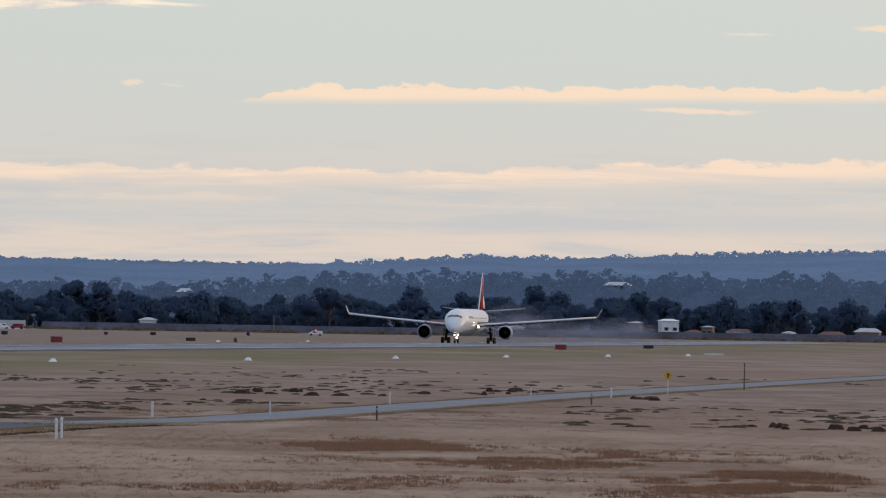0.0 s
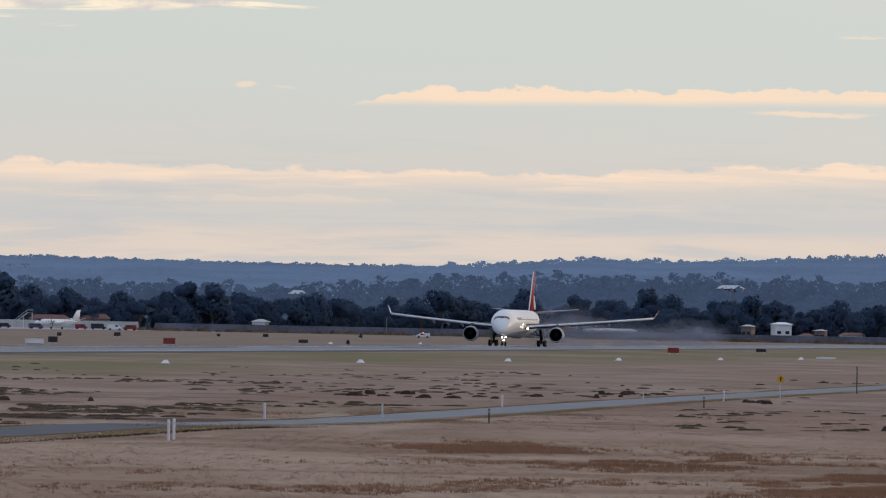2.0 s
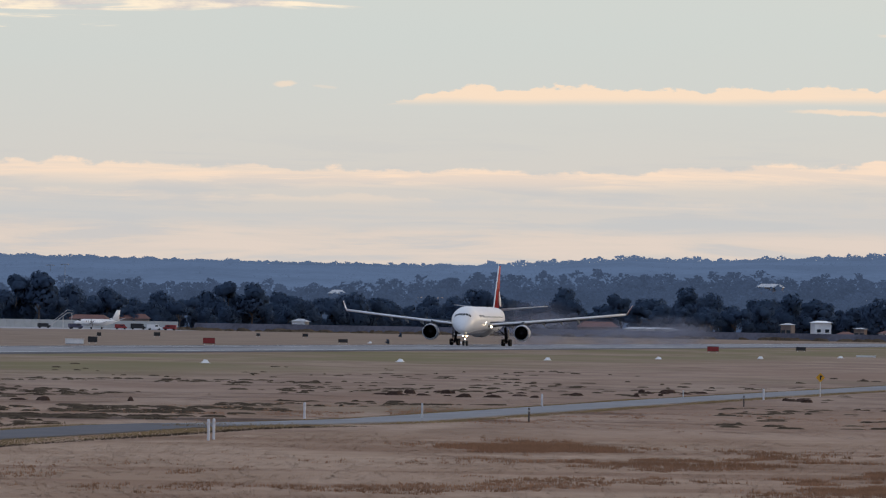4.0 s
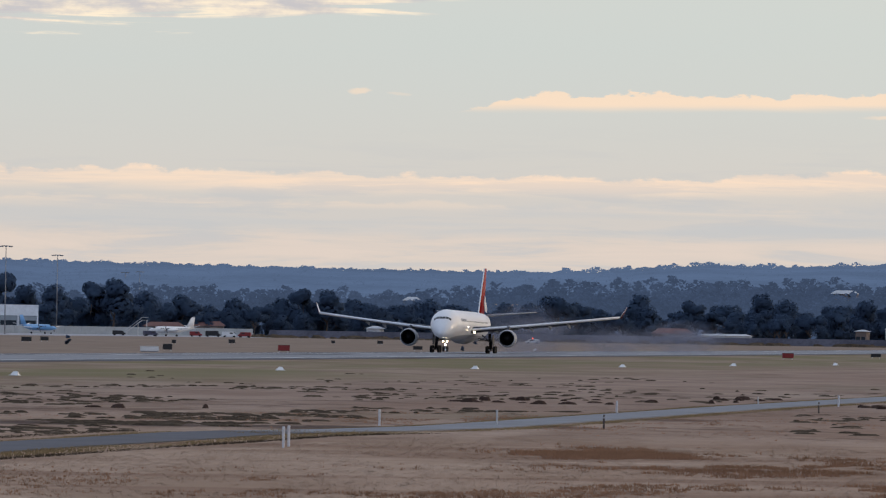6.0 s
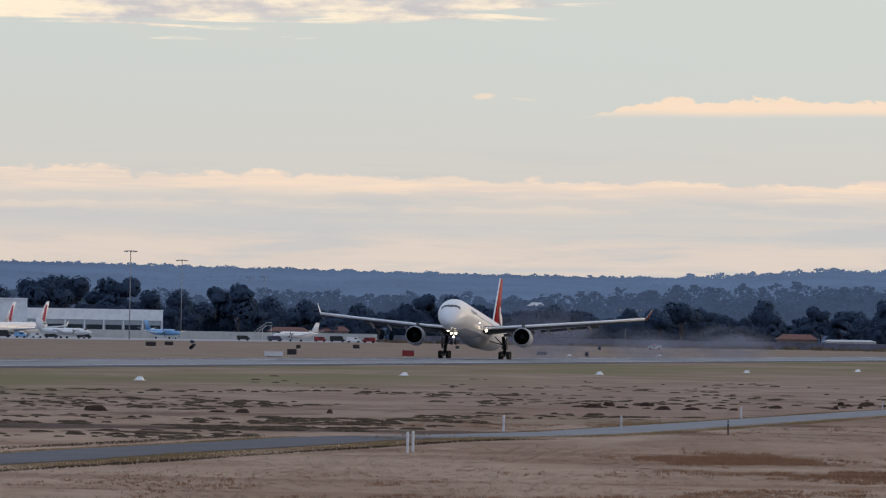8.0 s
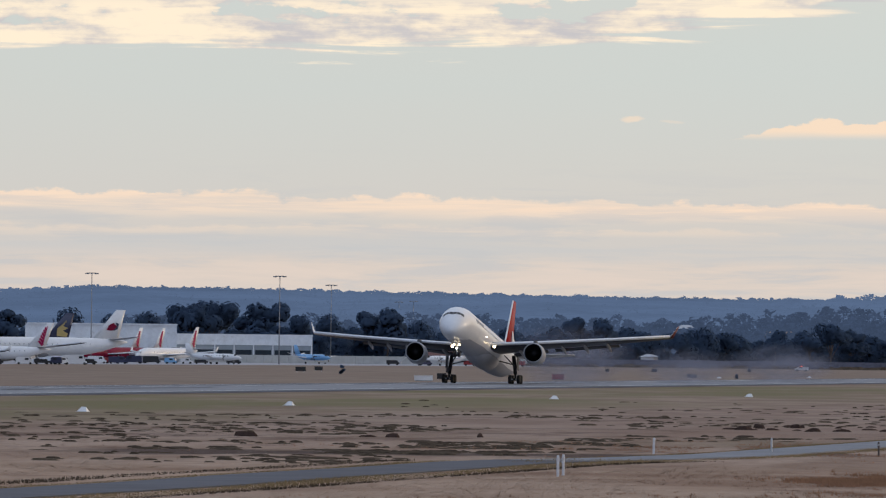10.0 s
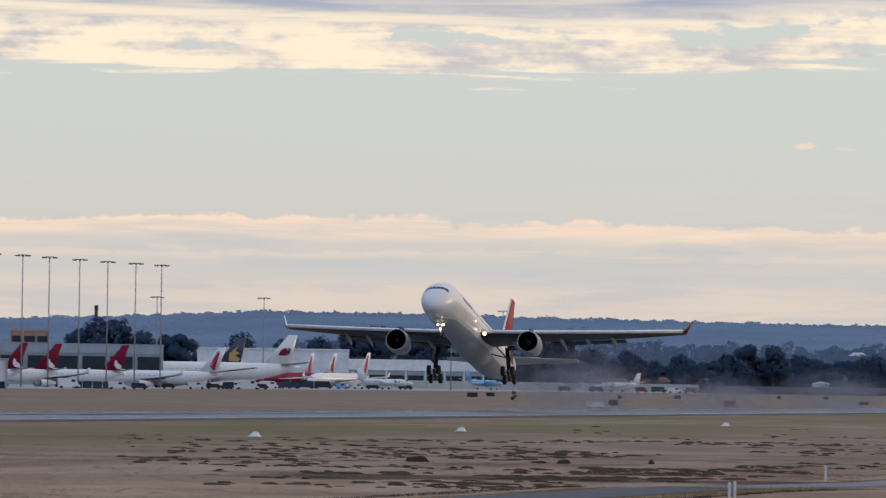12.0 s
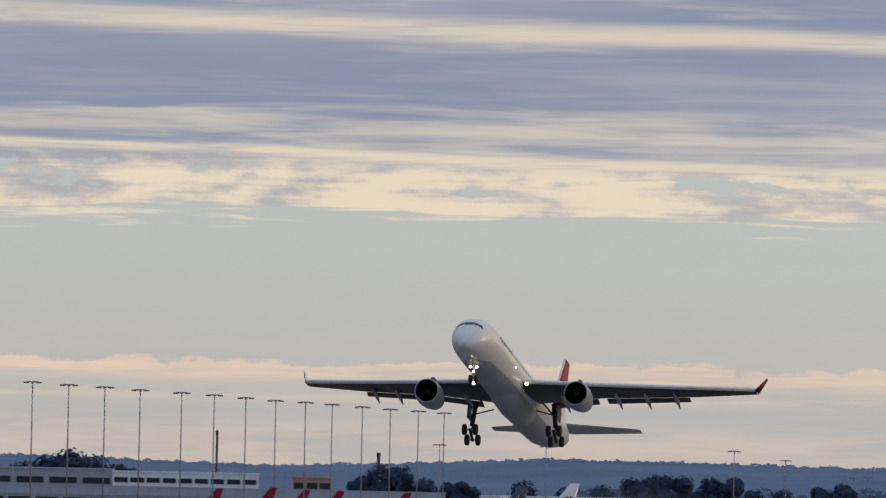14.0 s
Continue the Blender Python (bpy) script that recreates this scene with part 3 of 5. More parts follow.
        part("gear_leg", Geo().tube((0.2, y * 0.93, axis - r * 0.5), (0, y, wheel_r), 0.30 * k).tube((2.3 * k, y * 0.72, axis - r * 0.6), (0.1, y, wheel_r + 1.2 * k), 0.10 * k).tube((0, y * 0.5, axis - r * 0.8), (0.05, y, wheel_r + 1.5 * k), 0.09 * k), STEEL if not hero else DARK_METAL, plane, "main landing gear leg", True)
        if hero:
            part("gear_door", Geo().box((0.3, y * 1.07, axis - r * 0.95), (2.2, 0.08, 1.9)), GREY_PAINT, plane)
            bogie = part("bogie", Geo().tube((1.1, 0, 0), (-1.1, 0, 0), 0.2).tube((0, 0, 0), (0.03, -0.02 * side, 1.5), 0.17), DARK_METAL, plane, "four-wheel bogie", True, pose(0, y, wheel_r))
            for wx in (-1.0, 1.0):
                for wy in (-0.70, 0.70):
                    wheel = part("wheel", tyre(wx, wy, 0, wheel_r, 0.46), RUBBER, bogie, "black tyre", True)
                part("axle", Geo().tube((wx, -0.7, 0), (wx, 0.7, 0), 0.10), STEEL, bogie)
            moving.append(bogie)
        else:
            for wy in (-0.45, 0.45):
                part("wheel", tyre(0, y + wy * k, wheel_r, wheel_r, 0.36 * k), RUBBER, plane, "black tyre", True)
    nx = L * 0.785
    part("nose_gear_leg", Geo().tube((nx - 0.3, 0, axis - r * 0.8), (nx, 0, 0.5 * k), 0.14 * k).tube((nx + 1.6 * k, 0, axis - r * 0.85), (nx, 0, 1.1 * k), 0.07 * k), STEEL, plane, "nose landing gear leg", True)
    for wy in (-0.36, 0.36):
        part("wheel", tyre(nx, wy * k, 0.52 * k, 0.52 * k, 0.36 * k), RUBBER, plane, "black tyre", True)
    if hero:
        for wy in (-0.40, 0.40):
            part("landing_light", Geo().ball((nx + 0.35, wy, 1.95), 0.18, 8, (0.5, 1, 1)), HEADLIGHT, plane, "bright nose gear light", True)
        part("taxi_light", Geo().ball((nx + 0.35, 0.0, 1.35), 0.16, 8, (0.5, 1, 1)), WHITE_LIGHT, plane, "lit taxi light", True)
        for side in (1, -1):
            part("wing_light", Geo().ball((L * 0.30 + 0.05, side * 3.35, axis - r * 0.45), 0.24, 8, (0.5, 1, 1)), HEADLIGHT, plane, "bright wing root light", True)
        part("side_light", Geo().ball((L * 0.44, 2.83, axis - 0.35), 0.09, 8), WHITE_LIGHT, plane, "small white fuselage light", True)
        for q in range(6):
            part("lettering", Geo().box((L - 8.5 - q * 1.25, r * 0.95 - 0.02, axis + r * 0.28), (0.55 if q % 2 else 0.9, 0.10, 0.7)), LETTER_GREY, plane, "unreadable grey letter as a plain bar")
    return plane, moving


def ring2(x, y, z, rr, n=16):
    return [(x, y + rr * math.sin(2 * math.pi * k / n), z + rr * math.cos(2 * math.pi * k / n)) for k in range(n)]


def tyre(x, y, z, rr, wd):
    rings = [[(x + q * math.cos(2 * math.pi * k / 18), y + w_, z + q * math.sin(2 * math.pi * k / 18)) for k in range(18)] for w_, q in ((-wd / 2, rr * 0.55), (-wd / 2, rr * 0.9), (-wd / 3, rr), (wd / 3, rr), (wd / 2, rr * 0.9), (wd / 2, rr * 0.55))]
    return Geo().loft(rings)


def nacelle(x, y, z, rr, k):
    out = [(-0.9, 0.78), (0.0, 0.87), (0.08, 0.92), (-0.05, 0.97), (-0.6, 1.03), (-1.8, 1.06), (-3.2, 0.98), (-4.6, 0.80), (-5.2, 0.72), (-5.2, 0.60), (-6.3, 0.40), (-6.3, 0.1)]
    return Geo().loft([ring2(x + a * k, y, z, b * rr, 28) for a, b in out], caps=False)


def cockpit(prof, r, axis):
    """Six panes round the brow of the nose, laid on its surface."""
    L = prof[0][0]

    def on_skin(back, a):
        x = L - back
        for (x0, f0, d0), (x1, f1, d1) in zip(prof, prof[1:]):
            if x1 <= x <= x0:
                u = (x0 - x) / (x0 - x1)
                f, d = f0 + (f1 - f0) * u, d0 + (d1 - d0) * u
                q = f * r + 0.055
                return Vector((x, q * math.sin(radians(a)), axis + d * r + q * math.cos(radians(a))))

    panes = []
    k = r / 2.82
    for n in range(6):
        a0, a1 = -54 + 18.2 * n, -54 + 18.2 * n + 16.0
        b0, b1 = (1.75 + 0.75 * abs(a0 / 66)) * k, (1.75 + 0.75 * abs(a1 / 66)) * k
        top0, top1 = b0 + 0.46 * k, b1 + 0.46 * k
        pts = [on_skin(b0, a0), on_skin(b1, a1), on_skin(top1, a1 * 0.86), on_skin(top0, a0 * 0.86)]
        g = Geo()
        g.add(pts + [p - Vector((0.30, 0, 0.16)) for p in pts], [(0, 1, 2, 3), (7, 6, 5, 4), (0, 4, 5, 1), (1, 5, 6, 2), (2, 6, 7, 3), (3, 7, 4, 0)])
        panes.append(g)
    return panes


def fin_plate(y, pts, thick=0.06):
    """A flat shape on the side of a fin: pts are (x, z)."""
    n = len(pts)
    return Geo().add([(x, y - thick, z) for x, z in pts] + [(x, y + thick, z) for x, z in pts], [tuple(range(n)), tuple(reversed(range(n, 2 * n)))] + [(i, i + n, (i + 1) % n + n, (i + 1) % n) for i in range(n)])


def fin_art(fin, tail, fx, z0, z1, ch, k, axis, r):
    """Plain painted shapes on both sides of a fin."""
    def p(u, f):
        c = ch * (1 - f) + 3.0 * k * f
        return (fx - f * (z1 - axis - r) * 0.86 - u * c, z0 + f * (z1 - z0))

    for y in (0.43 * k, -0.43 * k):
        if tail in ("red", "crimson"):
            part("emblem", fin_plate(y, [p(0.96, 0.04), p(0.72, 0.08), p(0.50, 0.20), p(0.36, 0.40), p(0.52, 0.38), p(0.64, 0.28), p(0.80, 0.25), p(0.97, 0.14)]), WHITE_PAINT, fin, "white swoosh")
        elif tail == "pink":
            for q in range(6):
                f0, u0 = 0.10 + 0.115 * q, 0.64 - 0.05 * q
                part("stripe", fin_plate(y, [p(u0 + 0.22, f0), p(u0 + 0.06, f0 - 0.02), p(u0 - 0.26, f0 + 0.13), p(u0 - 0.20, f0 + 0.17)]), PINK, fin, "crimson script stroke as a plain bar")
            part("stripe", fin_plate(y, [p(0.80, 0.06), p(0.72, 0.05), p(0.34, 0.84), p(0.40, 0.86)]), PINK, fin, "crimson script stroke as a plain bar")
        elif tail == "navy":
            part("emblem", fin_plate(y, [p(0.9, 0.08), p(0.45, 0.12), p(0.25, 0.40), p(0.55, 0.72), p(0.50, 0.50), p(0.85, 0.42), p(0.60, 0.32), p(0.92, 0.22)]), GOLD, fin, "gold shape")
        elif tail == "white":
            part("emblem", fin_plate(y, [p(0.3, 0.30), p(0.6, 0.28), p(0.75, 0.42), p(0.45, 0.55), p(0.28, 0.48)]), CRIMSON, fin, "red shape")
            part("emblem", fin_plate(y * 1.06, [p(0.62, 0.26), p(0.82, 0.34), p(0.80, 0.52), p(0.58, 0.56), p(0.72, 0.42)]), NAVY, fin, "navy shape")
    if tail == "red":
        part("fin_edge", fin_plate(0, [p(-0.02, 0.0), p(0.03, 0.0), p(0.05, 0.98), p(-0.04, 1.0)], 0.10), WHITE_PAINT, fin, "white leading edge")


HEADING = -90 - 6.79
hero, hero_moving = airliner("airliner", "white wide-body twin-jet airliner with red tail, taking off from the runway", pose(START.x, START.y, 0, 0, 0, HEADING), hero=True)


# ---- trees and hills ----
def tree_parts(seed, height, width, leaf, clumps=1700, size=0.6, spread="round"):
    """The trunk with limbs, and the crown of many leaf clumps on several lobes."""
    rnd = random.Random(seed)
    trunk, crown = Geo(), Geo()
    fork = height * 0.32
    lean = (rnd.uniform(-0.6, 0.6), rnd.uniform(-0.6, 0.6))
    trunk.tube((0, 0, -1.0), (lean[0], lean[1], fork), 0.035 * height * 0.6, 0.022 * height * 0.6, 7)
    lobes = []
    for k in range(rnd.randint(6, 9)):
        a, q = rnd.uniform(0, 2 * math.pi), rnd.uniform(0.15, 0.72) * width / 2
        z = height * rnd.uniform(0.16, 0.86)
        if spread == "umbrella":
            z = height * rnd.uniform(0.68, 0.92)
        rr = width * rnd.uniform(0.17, 0.30) * (1.15 - 0.4 * z / height)
        lobes.append((lean[0] + q * math.cos(a), lean[1] + q * math.sin(a), z, rr))
        trunk.tube((lean[0], lean[1], fork * rnd.uniform(0.75, 1)), lobes[-1][:3], 0.010 * height, 0.004 * height, 5, False)
    lobes.append((lean[0], lean[1], height * 0.86, width * 0.2))
    for k in range(clumps):
        cx, cy, cz, rr = rnd.choice(lobes)
        d = Vector((rnd.gauss(0, 1), rnd.gauss(0, 1), rnd.gauss(0, 1))).normalized()
        q = rr * rnd.uniform(0.6, 1.05)
        c = Vector((cx, cy, cz)) + Vector((d.x * q, d.y * q, d.z * q * 0.8))
        s = size * rnd.uniform(0.5, 1.3)
        u = Vector((rnd.gauss(0, 1), rnd.gauss(0, 1), rnd.gauss(0, 1))).normalized()
        v_ = u.cross(d).normalized() if u.cross(d).length > 0.01 else Vector((1, 0, 0))
        u = v_.cross(d).normalized()
        pts = [c + u * s * math.cos(t) * rnd.uniform(0.6, 1.1) + v_ * s * math.sin(t) * rnd.uniform(0.6, 1.1) for t in (0, 1.26, 2.51, 3.77, 5.03)]
        crown.add(pts + [c + d * s * 0.5], [(0, 1, 5), (1, 2, 5), (2, 3, 5), (3, 4, 5), (4, 0, 5)])
    return trunk, crown


def tree(seed, height, width, leaf, **more):
    t = thing("tree", "spreading eucalypt tree behind the airfield, its dark leaves blued for haze", "tree", group="trees behind the airfield")
    trunk, crown = tree_parts(seed, height, width, leaf, **more)
    part("trunk", trunk, BARK, t)
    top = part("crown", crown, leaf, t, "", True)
    # soft foliage: leaves take the light of the whole crown's form
    mid = Vector((0, 0, height * 0.42))
    top.data.normals_split_custom_set_from_vertices([tuple(((Vector(p) - mid).normalized() + Vector((0, 0, 0.15))).normalized()) for p in crown.v])
    return t


PROTO = [tree(k, 15, w_, LEAF_HAZED, spread=s) for k, (w_, s) in enumerate(((13, "round"), (17, "round"), (11, "round"), (15, "round"), (16, "umbrella"), (20, "round"), (9, "round")))]
# bearing, top as elevation, distance, kind: the trees that stand out
KNOWN = [(-40.4, 3.9, 3500, 2), (-37.9, 3.7, 3500, 0), (-43, 2.6, 3500, 1), (-48, 2.4, 3500, 5), (-33, 1.9, 3520, 5), (-26.5, 2.6, 3450, 5), (-24, 2.2, 3460, 1), (-12.5, 3.2, 3450, 4), (-10.5, 2.8, 3480, 0), (-3.5, 3.6, 3600, 1),
         (2.0, 3.2, 3600, 0), (10.5, 3.9, 3650, 1), (13, 3.2, 3600, 5), (22, 3.4, 3500, 1), (24.5, 3.0, 3550, 0), (31.5, 2.9, 3450, 5), (36, 2.6, 3400, 1), (39, 3.0, 3450, 0), (45, 2.8, 3450, 5), (50, 3.2, 3450, 1),
         (-61.5, 4.6, 3480, 0), (-64, 4.3, 3480, 2), (-73.6, 5.2, 3560, 2), (-76, 5.0, 3560, 0), (-80.8, 4.9, 3580, 4), (-83, 4.6, 3570, 4), (-58, 3.0, 3520, 5), (-54, 2.8, 3520, 1), (-68, 3.5, 3520, 5), (-71, 3.6, 3540, 1),
         (-88, 3.6, 3600, 5), (-92, 3.4, 3600, 1), (-96.5, 3.9, 3600, 5), (-103.6, 4.3, 3150, 6), (-105, 3.8, 3150, 3), (-107.5, 4.3, 3180, 0), (-110, 5.3, 3180, 1), (-112.4, 5.2, 3180, 5), (-114.5, 4.5, 3180, 2),
         (-147, 6.2, 3300, 5), (-149.5, 5.6, 3300, 1), (-144, 5.6, 3300, 5), (-141.5, 5.0, 3300, 3), (-152, 4.8, 3300, 5)]
rnd = random.Random(5)
for b, e, d, kind in KNOWN:
    top = EYE + d * e / 1000
    s = top / 15
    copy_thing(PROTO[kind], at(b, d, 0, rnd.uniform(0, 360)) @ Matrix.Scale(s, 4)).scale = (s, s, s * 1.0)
b = -165.0
while b < 62:
    for row in range(3 if b > -84 else 1):
        d = 3470 + row * 110 + rnd.uniform(-30, 60) if b > -84 else 3620 + row * 90
        s = rnd.uniform(0.55, 0.86) + 0.10 * row
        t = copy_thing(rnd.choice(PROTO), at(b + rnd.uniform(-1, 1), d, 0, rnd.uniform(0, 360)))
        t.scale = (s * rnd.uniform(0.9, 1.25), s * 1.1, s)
    b += rnd.uniform(1.7, 2.7)
for k, t in enumerate(PROTO):
    t.matrix_basis = at(-170 - 3 * k, 3600)


def ridge(b):
    """The hill line's elevation at a bearing, in thousandths of a radian."""
    pts = ((-260, 6.0), (-190, 5.8), (-150, 5.9), (-125, 5.3), (-108, 5.9), (-95, 6.6), (-80, 6.6), (-58, 6.3), (-40, 6.1), (-21, 5.95), (-9.8, 6.15), (4, 7.1), (13, 7.0), (22.7, 7.4), (39, 8.1), (55, 8.4), (120, 8.0))
    for (b0, e0), (b1, e1) in zip(pts, pts[1:]):
        if b0 <= b <= b1:
            return e0 + (e1 - e0) * (b - b0) / (b1 - b0)
    return 6.0


def rise_top(b):
    """The elevation of the wooded rise in front of the hills."""
    if b < -30:
        return 1.6 + 2.0 * min(1.0, max(0.0, (b + 98) / 12))
    return 3.6 + 1.8 * min(1.0, (b + 30) / 30)


# Distance haze is put into the colour and glow of these two materials.
HILL = material("wooded hillside with blue haze in its glow", (0.090, 0.136, 0.232), 0.95, vary=0.12, scale=0.04, glow=0.95, stretch=(1, 1, 3), matt=0.15, shine=0.0)
MIDHILL = material("woodland with blue haze in its glow", (0.052, 0.078, 0.136), 0.95, vary=0.15, scale=0.1, per="island", glow=0.85, matt=0.4, chance_mix=0.25, shine=0.0)
hill = Geo()
bs = [-260 + 0.8 * k for k in range(470)]
for b in bs:
    e = ridge(b)
    for d, f in ((4350, -0.2), (4500, 0.45), (4650, 0.8), (4800, 0.97), (4900, 0.9)):
        wob = 1 + 0.05 * math.sin(b * 0.13 + d) + 0.03 * math.sin(b * 0.41 + 2 * d)
        hill.v.append(tuple(spot(b, d, max(-3, EYE + d * e * f * (wob if f < 0.95 else 1) / 1000))))
for i in range(len(bs) - 1):
    for k in range(4):
        a = 5 * i + k
        hill.f.append((a, a + 5, a + 6, a + 1))
tagged(make("backdrop", hill, HILL, True), "long low range of wooded hills, blue haze put into their glow", "hills", kind="structure")


def clump_wood(name, label, mat, spots, size):
    """Many rough leaf clumps as one wood: each spot is a place, a radius and a height."""
    rnd = random.Random(len(spots))
    verts, faces = [], []
    for p, rr, hh, count in spots:
        for k in range(count):
            a, q, zz = rnd.uniform(0, 6.283), rnd.uniform(0.0, 1), rnd.random()
            wide = rr * math.sqrt(max(0.05, 1 - (zz * 1.02) ** 2.4)) * q ** 0.5
            c = Vector((p.x + wide * math.cos(a), p.y + wide * math.sin(a), p.z + zz * hh))
            s = size * rnd.uniform(0.6, 1.4)
            n = len(verts)
            for t in range(4):
                verts.append((c.x + s * rnd.uniform(-1, 1), c.y + s * rnd.uniform(-1, 1), c.z + s * rnd.uniform(-0.8, 0.8)))
            faces += [(n, n + 1, n + 2), (n, n + 2, n + 3), (n + 1, n + 3, n + 2)]
    me = bpy.data.meshes.new(name)
    me.from_pydata(verts, [], faces)
    me.materials.append(mat)
    return tagged(new(name, me), label, "woodland", kind="stuff")


spots = []
b = -170.0
while b < 65:
    e = ridge(b)
    hh = rnd.choice((0.6, 0.8, 1, 1.4, 1.8, 2.6)) * (1.05 if b > -12 else 0.6)
    spots.append((spot(b, 4790, EYE + 4800 * e * 0.97 / 1000 - 1.5), rnd.uniform(2, 5), hh + 1.5, 90))
    b += rnd.uniform(0.2, 0.6)
b = -172.0
while b < 66:
    e = ridge(b)
    for f in (0.40, 0.50, 0.60, 0.70, 0.78, 0.85, 0.91):
        d = 4350 + 150 * (f + 0.2) / 0.65 if f < 0.45 else 4500 + 150 * (f - 0.45) / 0.35 if f < 0.8 else 4650 + 150 * (f - 0.8) / 0.17
        spots.append((spot(b + rnd.uniform(-0.7, 0.7), d, EYE + d * e * (f + rnd.uniform(-0.02, 0.02)) / 1000 - 3.0), rnd.uniform(3, 7), rnd.uniform(3, 6), 16))
    b += rnd.uniform(1.0, 1.6)
clump_wood("far_woods", "woods over the hillside and along its crest, blue haze in their glow", HILL, spots, 0.85)
spots = []
b = -165.0
while b < 65:
    # wooded rise in front of the hills, higher on the east side
    base = rise_top(b)
    for row in range(4):
        e = base - 0.75 * (3 - row) + rnd.uniform(-0.5, 0.6)
        d = 3850 + 100 * row
        top = EYE + d * e / 1000
        hh = rnd.uniform(8, 17)
        spots.append((spot(b + rnd.uniform(-0.6, 0.6), d, top - hh), rnd.uniform(5, 11), hh, 170))
    b += rnd.uniform(0.9, 1.8)
for b, e in ((19.3, 4.0), (-28.4, 2.6), (-18.2, 2.0), (29.5, 2.7), (-9.4, 1.7), (-7.8, 1.5)):
    for k in range(-3, 4):
        spots.append((spot(b + 0.9 * k, 3885 if b in (-9.4, -7.8) else 3960, EYE + 3960 * (e + rnd.uniform(-0.25, 0.15)) / 1000 - 12), rnd.uniform(4, 6), 12, 150))
clump_wood("woodland", "belt of dark woodland below the hills, haze in its glow", MIDHILL, spots, 1.25)
rise = Geo()
bs = [-170 + 2.0 * k for k in range(120)]
for b in bs:
    base = rise_top(b)
    for d, e in ((3760, -1.6), (3880, base - 4.6), (4050, base - 3.0), (4250, base - 2.0), (4340, -1.5)):
        rise.v.append(tuple(spot(b, d, EYE + d * e / 1000)))
for i in range(len(bs) - 1):
    for k in range(4):
        a = 5 * i + k
        rise.f.append((a, a + 5, a + 6, a + 1))
tagged(make("wooded_rise", rise, MIDHILL), "low dark rise under the woodland, haze in its glow", "ground", kind="structure")

# low screen bank before the trees
bank = Geo()
for b0, b1, d0, d1 in ((-44, 70, 3440, 3300),):
    p, q = spot(b0, d0), spot(b1, d1)
    u = (q - p).normalized()
    nn = Vector((u.y, -u.x, 0))
    sec = ((-5, 0), (-1.5, 2.4), (1.0, 2.7), (3, 0))
    bank.loft([[tuple(c + nn * o + Vector((0, 0, z))) for o, z in sec] for c in (p, q)])
tagged(make("embankment", bank, BANK), "long low brown earth bank before the trees", "embankment", kind="structure")


# ---- buildings ----
def hall(name, label, b0, b1, d, height, depth, wall, roof=CLAD_WHITE, bays=8, glass=None, fascia=None, category="building"):
    """A long flat-roofed building that faces the eye; bays of cladding with pilasters, and an optional window band."""
    mid = (b0 + b1) / 2
    h = thing(name, label, category, at(mid, d))
    wide = d * (b1 - b0) / 1000
    part("wall", Geo().box((0, depth / 2, height / 2), (wide, depth, height)), wall, h)
    part("roof", Geo().box((0, depth / 2, height + 0.25), (wide + 1, depth + 1, 0.5)), roof, h)
    if fascia:
        part("fascia", Geo().box((0, -0.15, height - fascia[1] / 2), (wide + 0.4, 0.5, fascia[1])), fascia[0], h)
    for k in range(bays + 1):
        part("pilaster", Geo().box((-wide / 2 + wide * k / bays, -0.2, height / 2), (0.5, 0.5, height - 0.1)), roof, h)
    if glass:
        z0, z1 = glass
        for k in range(bays):
            part("window", Geo().box((-wide / 2 + wide * (k + 0.5) / bays, -0.1, (z0 + z1) / 2), (wide / bays * 0.82, 0.3, z1 - z0)), WINDOW, h)
    return h


hall("cargo_shed", "long white metal-clad hangar on the apron", -101.4, -84.8, 3350, 13.6, 40, CLAD_WHITE, bays=6)
hall("freight_building", "long low white and grey freight building on the apron", -84.8, -69.8, 3400, 10.2, 30, CLAD_GREY, CLAD_WHITE, 7, (0.8, 4.8), (CLAD_WHITE, 3.6))
hall("terminal", "long grey-green glazed airport terminal", -172, -105.3, 2900, 13.0, 60, CLAD_GREEN, CLAD_GREY, 22, (4.5, 9.5), (CLAD_GREEN, 2.6))
hall("plant_building", "terracotta and glass rooftop building behind the terminal", -122.1, -117.9, 3050, 17.8, 20, ORANGE_WALL, ORANGE_WALL, 3, (14.2, 16.2))
hall("upper_hall", "pale upper storey behind the terminal roof", -142, -126, 3060, 18.6, 40, CLAD_WHITE, CLAD_WHITE, 9, (15.2, 16.8))
hall("pier_building", "pale upper hall with white roof beyond the terminal", -175, -142, 3060, 19.2, 40, CLAD_GREY, ROOF_TIN, 9, (14.5, 16.5))
hall("service_building", "low white service building with dark doors on the apron", -136, -122.5, 2230, 7.2, 25, CLAD_WHITE, ROOF_TIN, 7, (0.3, 2.0))


def mast(b, d, top):
    m = thing("light_mast", "tall slim steel floodlight mast on the apron", "light mast", at(b, d), "apron floodlight masts")
    part("pole", Geo().tube((0, 0, 0), (0, 0, top), 0.22, 0.12, 10), MAST_STEEL, m, "", True)
    part("head_ring", Geo().tube((0, 0, top - 0.15), (0, 0, top + 0.1), 1.5, 1.5, 14), MAST_STEEL, m)
    for k in range(8):
        a = k * math.pi / 4
        part("floodlight", Geo().box((1.9 * math.cos(a), 1.9 * math.sin(a), top - 0.2), (0.7, 0.7, 0.4), a), MAST_STEEL, m)
    return m


